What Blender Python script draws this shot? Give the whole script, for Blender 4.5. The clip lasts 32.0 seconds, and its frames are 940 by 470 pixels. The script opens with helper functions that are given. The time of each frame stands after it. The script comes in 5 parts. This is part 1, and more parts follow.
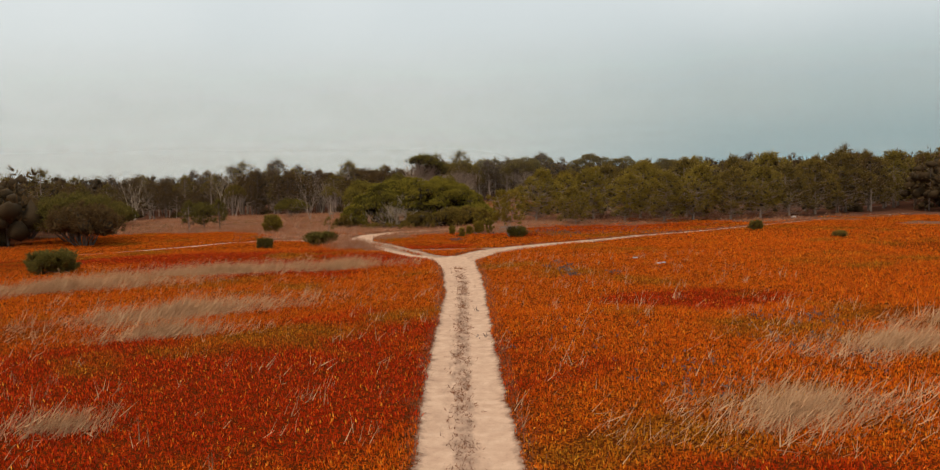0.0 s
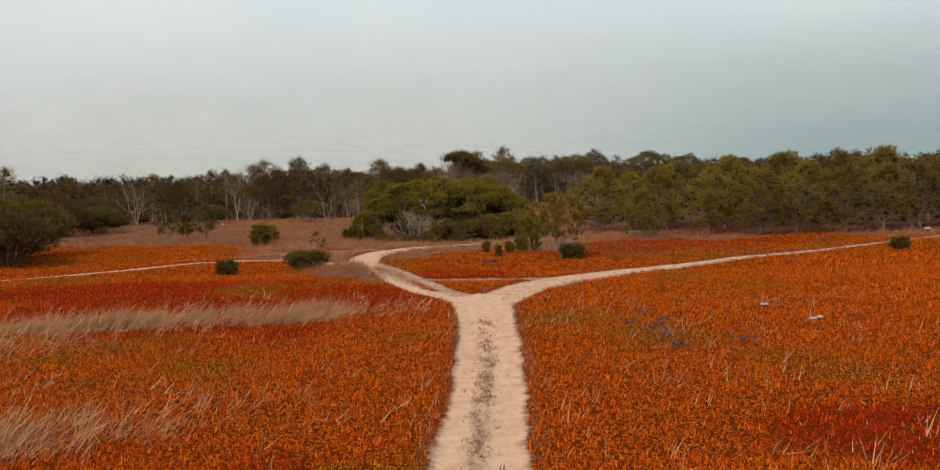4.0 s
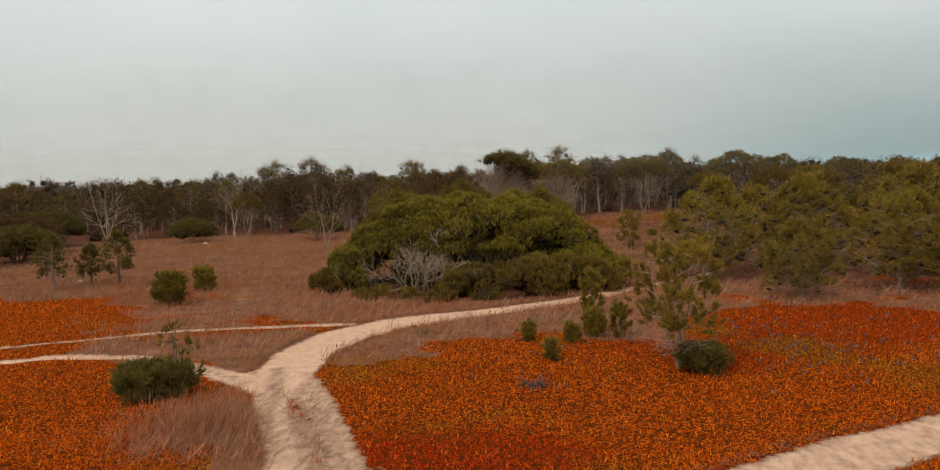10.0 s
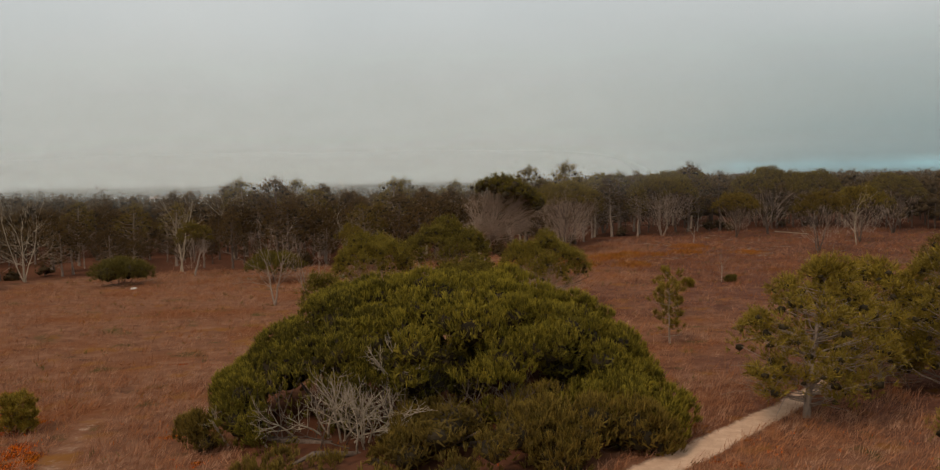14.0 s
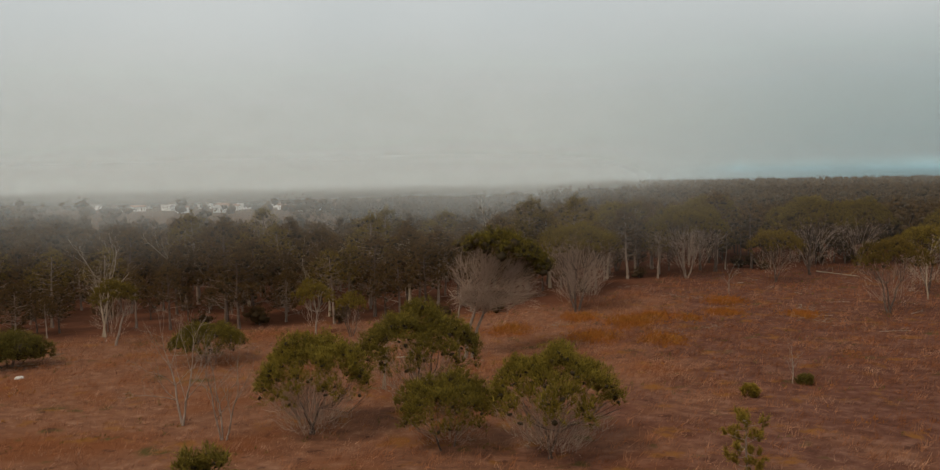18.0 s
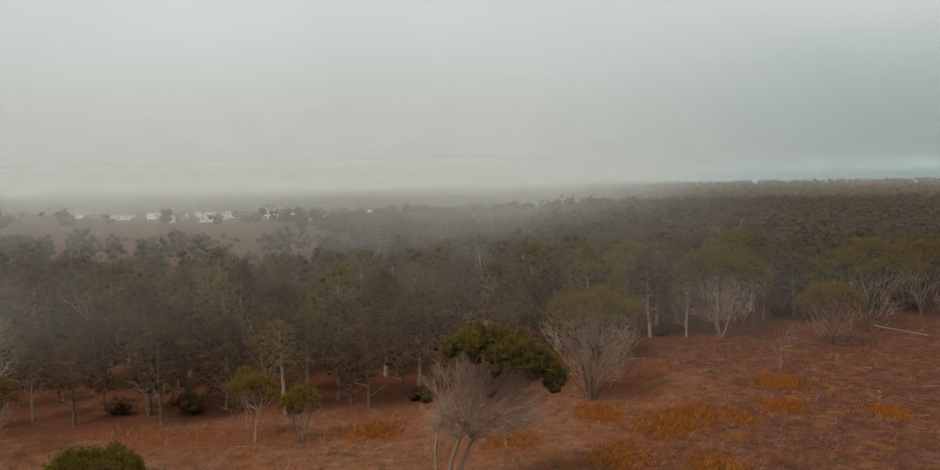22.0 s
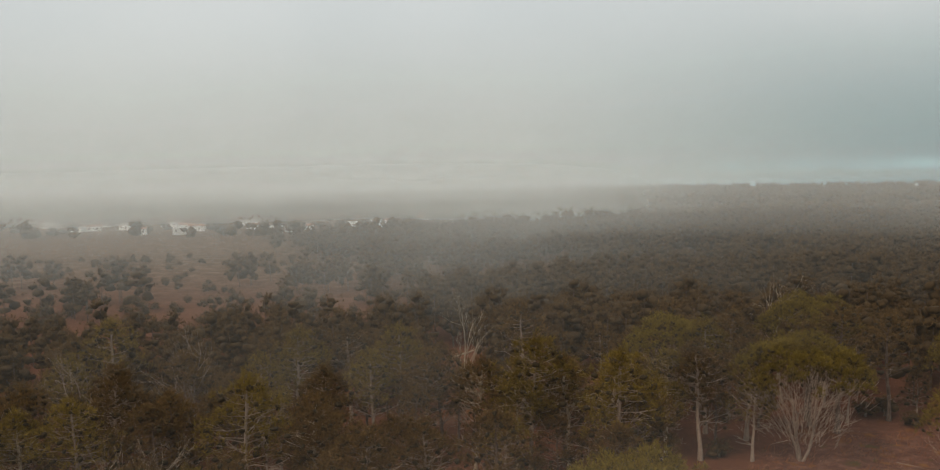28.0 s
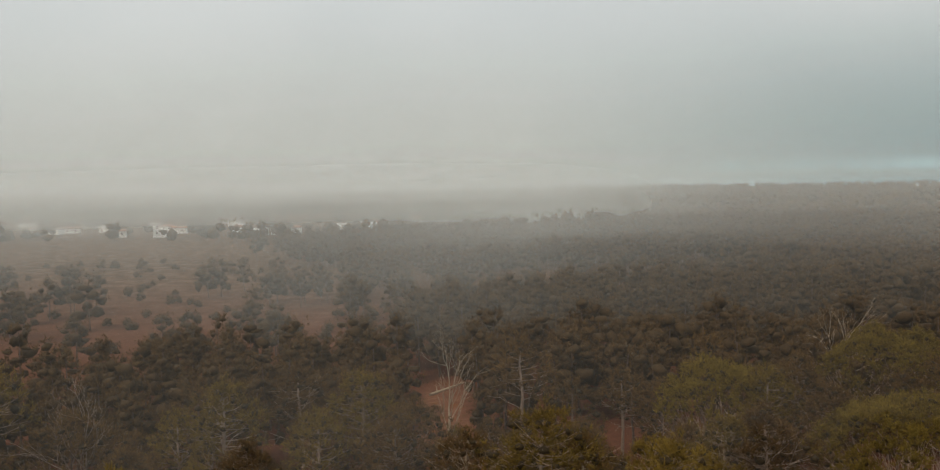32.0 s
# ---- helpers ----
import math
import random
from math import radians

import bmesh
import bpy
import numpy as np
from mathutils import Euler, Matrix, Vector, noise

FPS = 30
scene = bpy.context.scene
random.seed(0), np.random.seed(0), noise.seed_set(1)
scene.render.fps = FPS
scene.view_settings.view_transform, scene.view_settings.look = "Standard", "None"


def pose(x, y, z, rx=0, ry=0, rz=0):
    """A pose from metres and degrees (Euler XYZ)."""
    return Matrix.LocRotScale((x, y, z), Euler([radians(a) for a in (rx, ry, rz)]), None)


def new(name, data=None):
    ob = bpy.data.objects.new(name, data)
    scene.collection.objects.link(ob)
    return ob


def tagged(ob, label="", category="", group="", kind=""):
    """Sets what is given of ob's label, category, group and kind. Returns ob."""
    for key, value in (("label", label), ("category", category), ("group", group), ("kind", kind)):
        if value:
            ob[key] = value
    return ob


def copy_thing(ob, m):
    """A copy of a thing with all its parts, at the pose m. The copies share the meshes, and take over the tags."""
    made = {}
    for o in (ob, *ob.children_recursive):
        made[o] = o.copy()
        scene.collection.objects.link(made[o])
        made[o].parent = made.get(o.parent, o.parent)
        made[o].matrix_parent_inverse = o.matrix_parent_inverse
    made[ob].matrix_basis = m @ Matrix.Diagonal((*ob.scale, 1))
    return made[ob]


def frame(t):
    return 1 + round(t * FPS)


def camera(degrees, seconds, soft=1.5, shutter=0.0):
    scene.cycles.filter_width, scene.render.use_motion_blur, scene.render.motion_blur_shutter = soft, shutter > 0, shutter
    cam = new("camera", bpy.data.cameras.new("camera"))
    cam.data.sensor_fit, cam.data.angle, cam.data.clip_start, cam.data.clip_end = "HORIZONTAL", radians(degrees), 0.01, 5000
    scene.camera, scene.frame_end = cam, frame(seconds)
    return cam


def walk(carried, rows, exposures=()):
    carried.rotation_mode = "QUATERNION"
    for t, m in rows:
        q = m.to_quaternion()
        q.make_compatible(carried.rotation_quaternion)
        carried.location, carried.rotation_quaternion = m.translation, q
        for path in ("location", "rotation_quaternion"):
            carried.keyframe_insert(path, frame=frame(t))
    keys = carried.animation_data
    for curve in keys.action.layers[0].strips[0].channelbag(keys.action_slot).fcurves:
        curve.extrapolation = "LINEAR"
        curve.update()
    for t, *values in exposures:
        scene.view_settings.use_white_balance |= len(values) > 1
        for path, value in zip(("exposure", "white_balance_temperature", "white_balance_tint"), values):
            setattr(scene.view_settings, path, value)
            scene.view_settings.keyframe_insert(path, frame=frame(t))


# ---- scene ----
cam = camera(59.05, 32.0, soft=1.25)
# seconds, place in metres, heading, tilt and lean in degrees
ROWS = [
    (0, -0.769, -0.000, 6.289, -0.48, -4.28, 1.17),
    (0.5, -0.662, 2.621, 6.272, -0.34, -4.28, 1.17),
    (1, -0.555, 5.237, 6.256, -0.29, -4.27, 1.17),
    (1.5, -0.452, 7.843, 6.241, -0.08, -4.27, 1.16),
    (2, -0.356, 10.436, 6.230, 0.40, -4.27, 1.16),
    (2.5, -0.267, 13.014, 6.222, 0.97, -4.26, 1.16),
    (3, -0.187, 15.573, 6.214, 1.55, -4.26, 1.16),
    (3.5, -0.114, 18.111, 6.206, 2.06, -4.25, 1.16),
    (5.5, 0.057, 28.090, 6.180, 5.37, -4.25, 1.15),
    (6, 0.062, 30.573, 6.200, 6.14, -4.25, 1.15),
    (6.5, 0.054, 33.058, 6.243, 6.45, -4.25, 1.15),
    (7, 0.034, 35.548, 6.311, 6.49, -4.25, 1.14),
    (7.5, 0.000, 38.043, 6.404, 6.51, -4.25, 1.14),
    (8, -0.046, 40.545, 6.513, 6.49, -4.25, 1.13),
    (8.5, -0.103, 43.051, 6.638, 6.48, -4.25, 1.12),
    (9, -0.174, 45.563, 6.783, 6.47, -4.26, 1.11),
    (9.5, -0.254, 48.077, 6.953, 6.47, -4.25, 1.10),
    (10, -0.340, 50.593, 7.144, 6.51, -4.25, 1.09),
    (10.5, -0.426, 53.115, 7.371, 6.51, -4.25, 1.08),
    (11, -0.515, 55.640, 7.637, 6.53, -4.25, 1.07),
    (11.5, -0.606, 58.169, 7.942, 6.54, -4.24, 1.07),
    (12, -0.699, 60.703, 8.288, 6.57, -4.24, 1.06),
    (12.5, -0.798, 63.243, 8.681, 6.57, -4.23, 1.05),
    (13, -0.904, 65.787, 9.125, 6.60, -4.22, 1.05),
    (13.5, -1.018, 68.337, 9.618, 6.64, -4.21, 1.05),
    (14, -1.142, 70.888, 10.144, 6.67, -4.20, 1.04),
    (14.5, -1.271, 73.440, 10.683, 6.67, -4.20, 1.04),
    (16.5, -1.826, 83.667, 12.887, 6.69, -4.18, 1.03),
    (17, -1.974, 86.217, 13.438, 6.69, -4.17, 1.03),
    (17.5, -2.122, 88.766, 13.990, 6.68, -4.17, 1.03),
    (18, -2.268, 91.315, 14.544, 6.66, -4.17, 1.04),
    (18.5, -2.411, 93.865, 15.101, 6.64, -4.17, 1.04),
    (19, -2.555, 96.413, 15.656, 6.63, -4.17, 1.04),
    (19.5, -2.700, 98.954, 16.209, 6.62, -4.17, 1.05),
    (20, -2.850, 101.488, 16.757, 6.63, -4.17, 1.05),
    (20.5, -3.002, 104.012, 17.304, 6.61, -4.18, 1.05),
    (21, -3.159, 106.523, 17.854, 6.62, -4.17, 1.05),
    (21.5, -3.318, 109.021, 18.405, 6.63, -4.17, 1.05),
    (22, -3.479, 111.504, 18.954, 6.61, -4.16, 1.05),
    (22.5, -3.642, 113.972, 19.497, 6.59, -4.16, 1.05),
    (23, -3.805, 116.428, 20.026, 6.55, -4.16, 1.05),
    (23.5, -3.964, 118.877, 20.541, 6.50, -4.16, 1.05),
    (24, -4.119, 121.326, 21.041, 6.46, -4.16, 1.05),
    (24.5, -4.271, 123.781, 21.527, 6.47, -4.15, 1.05),
    (25, -4.417, 126.240, 21.984, 6.44, -4.14, 1.05),
    (25.5, -4.558, 128.700, 22.397, 6.42, -4.14, 1.05),
    (27.5, -5.082, 138.524, 23.497, 6.28, -4.14, 1.04),
    (28, -5.217, 140.980, 23.634, 6.23, -4.14, 1.04),
    (28.5, -5.356, 143.434, 23.715, 6.21, -4.14, 1.04),
    (29, -5.498, 145.887, 23.750, 6.18, -4.15, 1.04),
    (29.5, -5.643, 148.340, 23.755, 6.14, -4.16, 1.03),
    (30, -5.791, 150.794, 23.744, 6.12, -4.16, 1.03),
    (30.5, -5.937, 153.247, 23.723, 6.11, -4.16, 1.03),
    (31, -6.081, 155.699, 23.699, 6.07, -4.16, 1.03),
    (31.5, -6.223, 158.151, 23.673, 6.03, -4.17, 1.03),
    (32, -6.364, 160.604, 23.648, 6.00, -4.16, 1.03),
]
walk(cam, [(t, pose(x, y, z, 0, 0, yaw) @ pose(0, 0, 0, pitch) @ pose(0, 0, 0, 0, lean) @ pose(0, 0, 0, 90))
           for t, x, y, z, yaw, pitch, lean in ROWS],
     exposures=[(0, 0.06, 6500, 10), (10, 0.06, 6550, 10), (13, -0.22, 6650, 11), (17, -0.28, 6600, 10), (20, -0.14, 6650, 11), (23, -0.10, 6600, 10), (32, -0.10, 6650, 11)])

# ---- light: a foggy, overcast day ----
world = bpy.data.worlds.new("overcast_sky")
scene.world = world
world.use_nodes = True
SUN_UP, SUN_ROUND = 52.0, 215.0


def build_sky():
    nt = world.node_tree
    nt.nodes.clear()
    n, link = nt.nodes.new, nt.links.new
    out, bg = n("ShaderNodeOutputWorld"), n("ShaderNodeBackground")
    co, sep = n("ShaderNodeTexCoord"), n("ShaderNodeSeparateXYZ")
    link(co.outputs["Generated"], sep.inputs[0])

    def ramp(source, a, b, lo=0.0, hi=1.0):
        r = n("ShaderNodeMapRange")
        r.interpolation_type = "SMOOTHSTEP"
        for i, v in zip((1, 2, 3, 4), (a, b, lo, hi)):
            r.inputs[i].default_value = v
        link(source, r.inputs[0])
        return r.outputs[0]

    def times(a, b):
        m = n("ShaderNodeMath")
        m.operation = "MULTIPLY"
        link(a, m.inputs[0])
        link(b, m.inputs[1])
        return m.outputs[0]

    def mix(f, a, b):
        m = n("ShaderNodeMix")
        m.data_type = "RGBA"
        link(f, m.inputs[0])
        for k, v in ((6, a), (7, b)):
            if isinstance(v, tuple):
                m.inputs[k].default_value = (*v, 1)
            else:
                link(v, m.inputs[k])
        return m.outputs[2]

    noi = n("ShaderNodeTexNoise")
    noi.inputs["Scale"].default_value = 2.2
    noi.inputs["Detail"].default_value = 4
    link(co.outputs["Generated"], noi.inputs["Vector"])
    up = ramp(sep.outputs[2], 0.0, 0.24)
    fog = mix(up, (0.56, 0.585, 0.555), (0.66, 0.70, 0.70))
    cloud = mix(ramp(noi.outputs[0], 0.35, 0.7), (0.94, 0.95, 0.95), (1.05, 1.04, 1.03))
    mul = n("ShaderNodeMix")
    mul.data_type, mul.blend_type = "RGBA", "MULTIPLY"
    mul.inputs[0].default_value = 1
    link(fog, mul.inputs[6])
    link(cloud, mul.inputs[7])
    side = times(ramp(sep.outputs[0], -0.12, 0.44), ramp(sep.outputs[2], 0.0, 0.22, 1.0, 0.0))
    shade = mix(side, mul.outputs[2], (0.165, 0.285, 0.315))
    gap = times(ramp(sep.outputs[2], -0.006, 0.002), ramp(sep.outputs[2], 0.003, 0.016, 1.0, 0.0))
    gap = times(gap, times(ramp(sep.outputs[0], 0.10, 0.24), ramp(noi.outputs[0], 0.42, 0.58)))
    shade = mix(gap, shade, (0.34, 0.62, 0.68))
    sky = n("ShaderNodeTexSky")
    sky.sky_type, sky.sun_disc = "NISHITA", False
    sky.sun_elevation, sky.sun_rotation = radians(SUN_UP), radians(SUN_ROUND)
    sky.dust_density = 4
    add = n("ShaderNodeMix")
    add.data_type, add.blend_type = "RGBA", "ADD"
    add.inputs[0].default_value = 0.012
    link(shade, add.inputs[6])
    link(sky.outputs[0], add.inputs[7])
    link(add.outputs[2], bg.inputs[0])
    bg.inputs[1].default_value = 1.0
    link(bg.outputs[0], out.inputs[0])


build_sky()
sun = new("sun", bpy.data.lights.new("sun", "SUN"))
sun.data.energy, sun.data.angle, sun.data.color = 1.65, radians(12), (1.0, 0.81, 0.60)
sun.matrix_world = pose(0, 0, 60) @ pose(0, 0, 0, 0, 0, -SUN_ROUND) @ pose(0, 0, 0, SUN_UP - 90)

# ---- materials ----


class Nodes:
    """A small builder for one node material."""

    def __init__(self, name, rough=0.9, spec=0.2):
        self.mat = bpy.data.materials.new(name)
        self.mat.use_nodes = True
        self.nt = self.mat.node_tree
        self.bsdf = self.nt.nodes["Principled BSDF"]
        self.bsdf.inputs["Roughness"].default_value = rough
        self.bsdf.inputs["Specular IOR Level"].default_value = spec

    def n(self, kind):
        return self.nt.nodes.new("ShaderNode" + kind)

    def put(self, socket, v):
        if isinstance(v, (int, float)):
            socket.default_value = v
        elif isinstance(v, tuple):
            socket.default_value = (*v, 1) if len(v) == 3 and socket.type == "RGBA" else v
        else:
            self.nt.links.new(v, socket)

    def where(self):
        return self.n("NewGeometry").outputs["Position"]

    def attr(self, name):
        a = self.n("Attribute")
        a.attribute_name = name
        return a.outputs["Fac"]

    def noise(self, scale, detail=3, rough=0.55, vec=None):
        t = self.n("TexNoise")
        t.inputs["Scale"].default_value = scale
        t.inputs["Detail"].default_value = detail
        t.inputs["Roughness"].default_value = rough
        self.put(t.inputs["Vector"], vec or self.where())
        return t.outputs[0]

    def stretch(self, x, y, z):
        m = self.n("Mapping")
        self.put(m.inputs["Vector"], self.where())
        m.inputs["Scale"].default_value = (x, y, z)
        return m.outputs[0]

    def cells(self, scale):
        t = self.n("TexVoronoi")
        t.inputs["Scale"].default_value = scale
        self.put(t.inputs["Vector"], self.where())
        return t.outputs["Color"], t.outputs["Distance"]

    def ramp(self, v, a, b, lo=0.0, hi=1.0):
        r = self.n("MapRange")
        r.interpolation_type = "SMOOTHSTEP"
        for i, q in zip((0, 1, 2, 3, 4), (v, a, b, lo, hi)):
            self.put(r.inputs[i], q)
        return r.outputs[0]

    def math(self, op, a, b=0.0):
        m = self.n("Math")
        m.operation = op
        self.put(m.inputs[0], a)
        self.put(m.inputs[1], b)
        return m.outputs[0]

    def mix(self, f, a, b, kind="MIX"):
        m = self.n("Mix")
        m.data_type, m.blend_type = "RGBA", kind
        self.put(m.inputs[0], f)
        self.put(m.inputs[6], a)
        self.put(m.inputs[7], b)
        return m.outputs[2]

    def island(self):
        return self.n("NewGeometry").outputs["Random Per Island"]

    def thing(self):
        return self.n("ObjectInfo").outputs["Random"]

    def bump(self, h, strength=0.4, depth=0.03):
        b = self.n("Bump")
        b.inputs["Strength"].default_value = strength
        b.inputs["Distance"].default_value = depth
        self.put(b.inputs["Height"], h)
        self.put(self.bsdf.inputs["Normal"], b.outputs[0])

    def done(self, colour):
        self.put(self.bsdf.inputs["Base Color"], colour)
        return self.mat


def steps(m, v, *stops):
    """A colour ramp through stops of (place, colour)."""
    r = m.n("ValToRGB")
    while len(r.color_ramp.elements) < len(stops):
        r.color_ramp.elements.new(0.5)
    for e, (p, c) in zip(r.color_ramp.elements, stops):
        e.position, e.color = p, (*c, 1)
    m.put(r.inputs[0], v)
    return r.outputs[0]


def ground_material():
    m = Nodes("heath_ground", 1.0, 0.0)
    fine, mid, wide = m.noise(9, 6, 0.7), m.noise(1.3, 5), m.noise(0.13, 4)
    sand = steps(m, m.noise(2.2, 6, 0.65), (0.2, (0.44, 0.272, 0.184)), (0.5, (0.565, 0.368, 0.252)), (0.8, (0.68, 0.468, 0.335)))
    sand = m.mix(m.ramp(m.noise(1.1, 6, 0.7, m.stretch(2.2, 0.5, 1)), 0.58, 0.85), sand, (0.41, 0.255, 0.175))
    sand = m.mix(m.ramp(m.noise(26, 3), 0.6, 0.75), sand, (0.36, 0.235, 0.165))
    sand = m.mix(m.ramp(m.noise(0.55, 6, 0.68, m.stretch(1.8, 0.7, 1)), 0.5, 0.72, 0.0, 0.42), sand, m.mix(fine, (0.34, 0.212, 0.145), (0.46, 0.295, 0.205)))
    dirt = steps(m, m.noise(3.5, 6, 0.75, m.stretch(1.6, 0.8, 1)), (0.3, (0.17, 0.100, 0.068)), (0.5, (0.29, 0.180, 0.125)), (0.7, (0.44, 0.290, 0.205)))
    streak = m.noise(0.9, 6, 0.68, m.stretch(1, 1.25, 1))
    grass = steps(m, streak, (0.25, (0.105, 0.050, 0.034)), (0.5, (0.180, 0.083, 0.048)), (0.75, (0.280, 0.150, 0.095)))
    grass = m.mix(m.ramp(wide, 0.45, 0.7), grass, m.mix(mid, (0.11, 0.040, 0.018), (0.21, 0.078, 0.034)))
    grass = m.mix(m.math("MULTIPLY", m.attr("heath"), 0.85), grass, steps(m, streak, (0.25, (0.052, 0.024, 0.018)), (0.5, (0.110, 0.050, 0.036)), (0.75, (0.200, 0.102, 0.076))))
    grass = m.mix(m.ramp(m.noise(0.35, 4), 0.6, 0.72), grass, (0.085, 0.06, 0.024))
    grass = m.mix(m.ramp(m.noise(0.42, 5, 0.6, m.stretch(1, 1, 1)), 0.56, 0.68, 0.0, 0.85), grass, m.mix(mid, (0.17, 0.070, 0.020), (0.24, 0.105, 0.030)))
    grass = m.mix(m.ramp(m.noise(0.8, 5, 0.7), 0.56, 0.7, 0.0, 0.75), grass, (0.055, 0.025, 0.018))
    cell, dist = m.cells(11)
    sep = m.n("SeparateColor")
    m.put(sep.inputs[0], cell)
    leaf = steps(m, sep.outputs[0], (0.0, (0.14, 0.040, 0.004)), (0.35, (0.34, 0.044, 0.003)), (0.7, (0.48, 0.076, 0.004)), (1.0, (0.55, 0.140, 0.007)))
    red = m.mix(m.attr("red"), leaf, m.mix(sep.outputs[1], (0.18, 0.012, 0.002), (0.36, 0.027, 0.002)))
    olive = m.mix(m.attr("olive"), red, m.mix(sep.outputs[1], (0.16, 0.065, 0.006), (0.42, 0.15, 0.010)))
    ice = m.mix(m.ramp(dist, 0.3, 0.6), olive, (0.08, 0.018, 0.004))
    edge = m.math("ADD", m.attr("grass"), m.math("MULTIPLY", m.math("SUBTRACT", mid, 0.5), 0.7))
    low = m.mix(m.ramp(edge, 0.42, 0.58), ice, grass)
    far = steps(m, m.noise(0.22, 6, 0.7), (0.32, (0.042, 0.030, 0.018)), (0.5, (0.105, 0.068, 0.045)), (0.68, (0.185, 0.125, 0.090)))
    # brown forest floor, with the shade under trees and bush in its colour
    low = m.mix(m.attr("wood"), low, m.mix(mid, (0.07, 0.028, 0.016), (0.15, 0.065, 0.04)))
    low = m.mix(m.attr("far"), low, far)
    # dirt shows where the track is bare, and as painted shading in ruts
    road = m.mix(m.ramp(m.math("ADD", m.attr("worn_shaded"), m.math("MULTIPLY", m.math("SUBTRACT", m.noise(1.7, 6, 0.72, m.stretch(1.9, 0.7, 1)), 0.5), 2.0)), 0.15, 0.95), sand, dirt)
    way = m.math("ADD", m.attr("track"), m.math("MULTIPLY", m.math("SUBTRACT", m.noise(2.2, 6, 0.75), 0.5), 1.1))
    m.bump(m.math("ADD", fine, m.math("MULTIPLY", mid, 1.5)), 0.25, 0.04)
    return m.done(m.mix(m.ramp(way, 0.38, 0.6), low, m.mix(m.ramp(way, 0.5, 0.85), dirt, road)))


def leaf_material(name, dark, light, tip, rough=0.75):
    m = Nodes(name, rough, 0.12)
    fine = m.noise(5.5, 4, 0.7)
    each = m.ramp(m.island(), 0.0, 1.0, 0.35, 0.8)
    c = m.mix(m.ramp(m.noise(0.5, 3), 0.4, 0.75), m.mix(each, dark, light), light)
    c = m.mix(m.ramp(fine, 0.36, 0.56, 0.35, 1.0), dark, c)
    c = m.mix(m.math("MULTIPLY", m.thing(), 0.5), c, m.mix(m.island(), tip, dark))
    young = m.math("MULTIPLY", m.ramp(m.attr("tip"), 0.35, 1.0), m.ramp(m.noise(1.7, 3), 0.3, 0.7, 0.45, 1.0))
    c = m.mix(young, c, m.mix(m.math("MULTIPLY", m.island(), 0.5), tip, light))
    # negative tip marks the cores: crown shade put into their dark brown
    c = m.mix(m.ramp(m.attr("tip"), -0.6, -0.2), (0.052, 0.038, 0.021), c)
    thin, both = m.n("BsdfTranslucent"), m.n("MixShader")
    m.put(thin.inputs[0], c)
    m.put(both.inputs[0], 0.28)
    m.put(both.inputs[1], m.bsdf.outputs[0])
    m.put(both.inputs[2], thin.outputs[0])
    m.put(m.nt.nodes["Material Output"].inputs[0], both.outputs[0])
    return m.done(c)


def bark_material(name, dark, light):
    m = Nodes(name, 0.95, 0.1)
    g = m.noise(7, 6, 0.7, m.stretch(1, 1, 0.25))
    m.bump(g, 0.6, 0.03)
    return m.done(m.mix(m.math("MULTIPLY", m.thing(), 0.3), steps(m, g, (0.3, dark), (0.7, light)), light))


def iceplant_material():
    m = Nodes("iceplant_leaf", 0.6, 0.08)
    c = steps(m, m.island(), (0.0, (0.13, 0.055, 0.004)), (0.2, (0.48, 0.070, 0.003)), (0.6, (0.68, 0.122, 0.004)), (0.92, (0.80, 0.20, 0.006)), (0.98, (0.72, 0.25, 0.02)))
    red = steps(m, m.island(), (0.0, (0.09, 0.02, 0.003)), (0.3, (0.34, 0.018, 0.002)), (0.75, (0.60, 0.042, 0.003)), (0.94, (0.70, 0.10, 0.005)), (0.985, (0.88, 0.36, 0.03)))
    c = m.mix(m.attr("red"), c, red)
    olive = steps(m, m.island(), (0.0, (0.10, 0.06, 0.005)), (0.4, (0.30, 0.085, 0.005)), (0.8, (0.48, 0.15, 0.008)), (1.0, (0.66, 0.32, 0.02)))
    return m.done(m.mix(m.attr("olive"), c, olive))


def straw_material(name, a, b, c):
    m = Nodes(name, 0.9, 0.05)
    blade = m.mix(m.ramp(m.noise(1.3, 4), 0.35, 0.65), m.mix(m.island(), a, b), m.mix(m.island(), a, c))
    return m.done(m.mix(m.ramp(m.noise(0.28, 4, 0.65), 0.42, 0.6), blade, m.mix(m.math("MULTIPLY", m.island(), 0.6), c, a)))


GROUND = ground_material()
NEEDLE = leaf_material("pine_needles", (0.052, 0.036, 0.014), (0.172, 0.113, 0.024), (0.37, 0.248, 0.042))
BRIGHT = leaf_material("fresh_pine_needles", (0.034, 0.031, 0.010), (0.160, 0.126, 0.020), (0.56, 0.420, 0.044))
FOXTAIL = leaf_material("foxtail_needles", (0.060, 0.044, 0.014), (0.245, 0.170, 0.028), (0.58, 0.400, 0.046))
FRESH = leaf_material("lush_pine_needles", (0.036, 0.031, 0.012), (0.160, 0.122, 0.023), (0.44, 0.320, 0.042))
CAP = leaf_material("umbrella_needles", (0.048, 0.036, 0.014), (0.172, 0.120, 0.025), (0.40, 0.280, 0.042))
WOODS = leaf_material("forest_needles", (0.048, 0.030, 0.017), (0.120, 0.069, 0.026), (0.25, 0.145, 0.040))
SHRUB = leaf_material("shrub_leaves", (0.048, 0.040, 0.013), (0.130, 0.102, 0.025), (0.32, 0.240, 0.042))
TWIG = leaf_material("dry_twigs", (0.32, 0.23, 0.18), (0.58, 0.44, 0.34), (0.58, 0.44, 0.34))
BARK = bark_material("pine_bark", (0.055, 0.036, 0.026), (0.20, 0.145, 0.115))
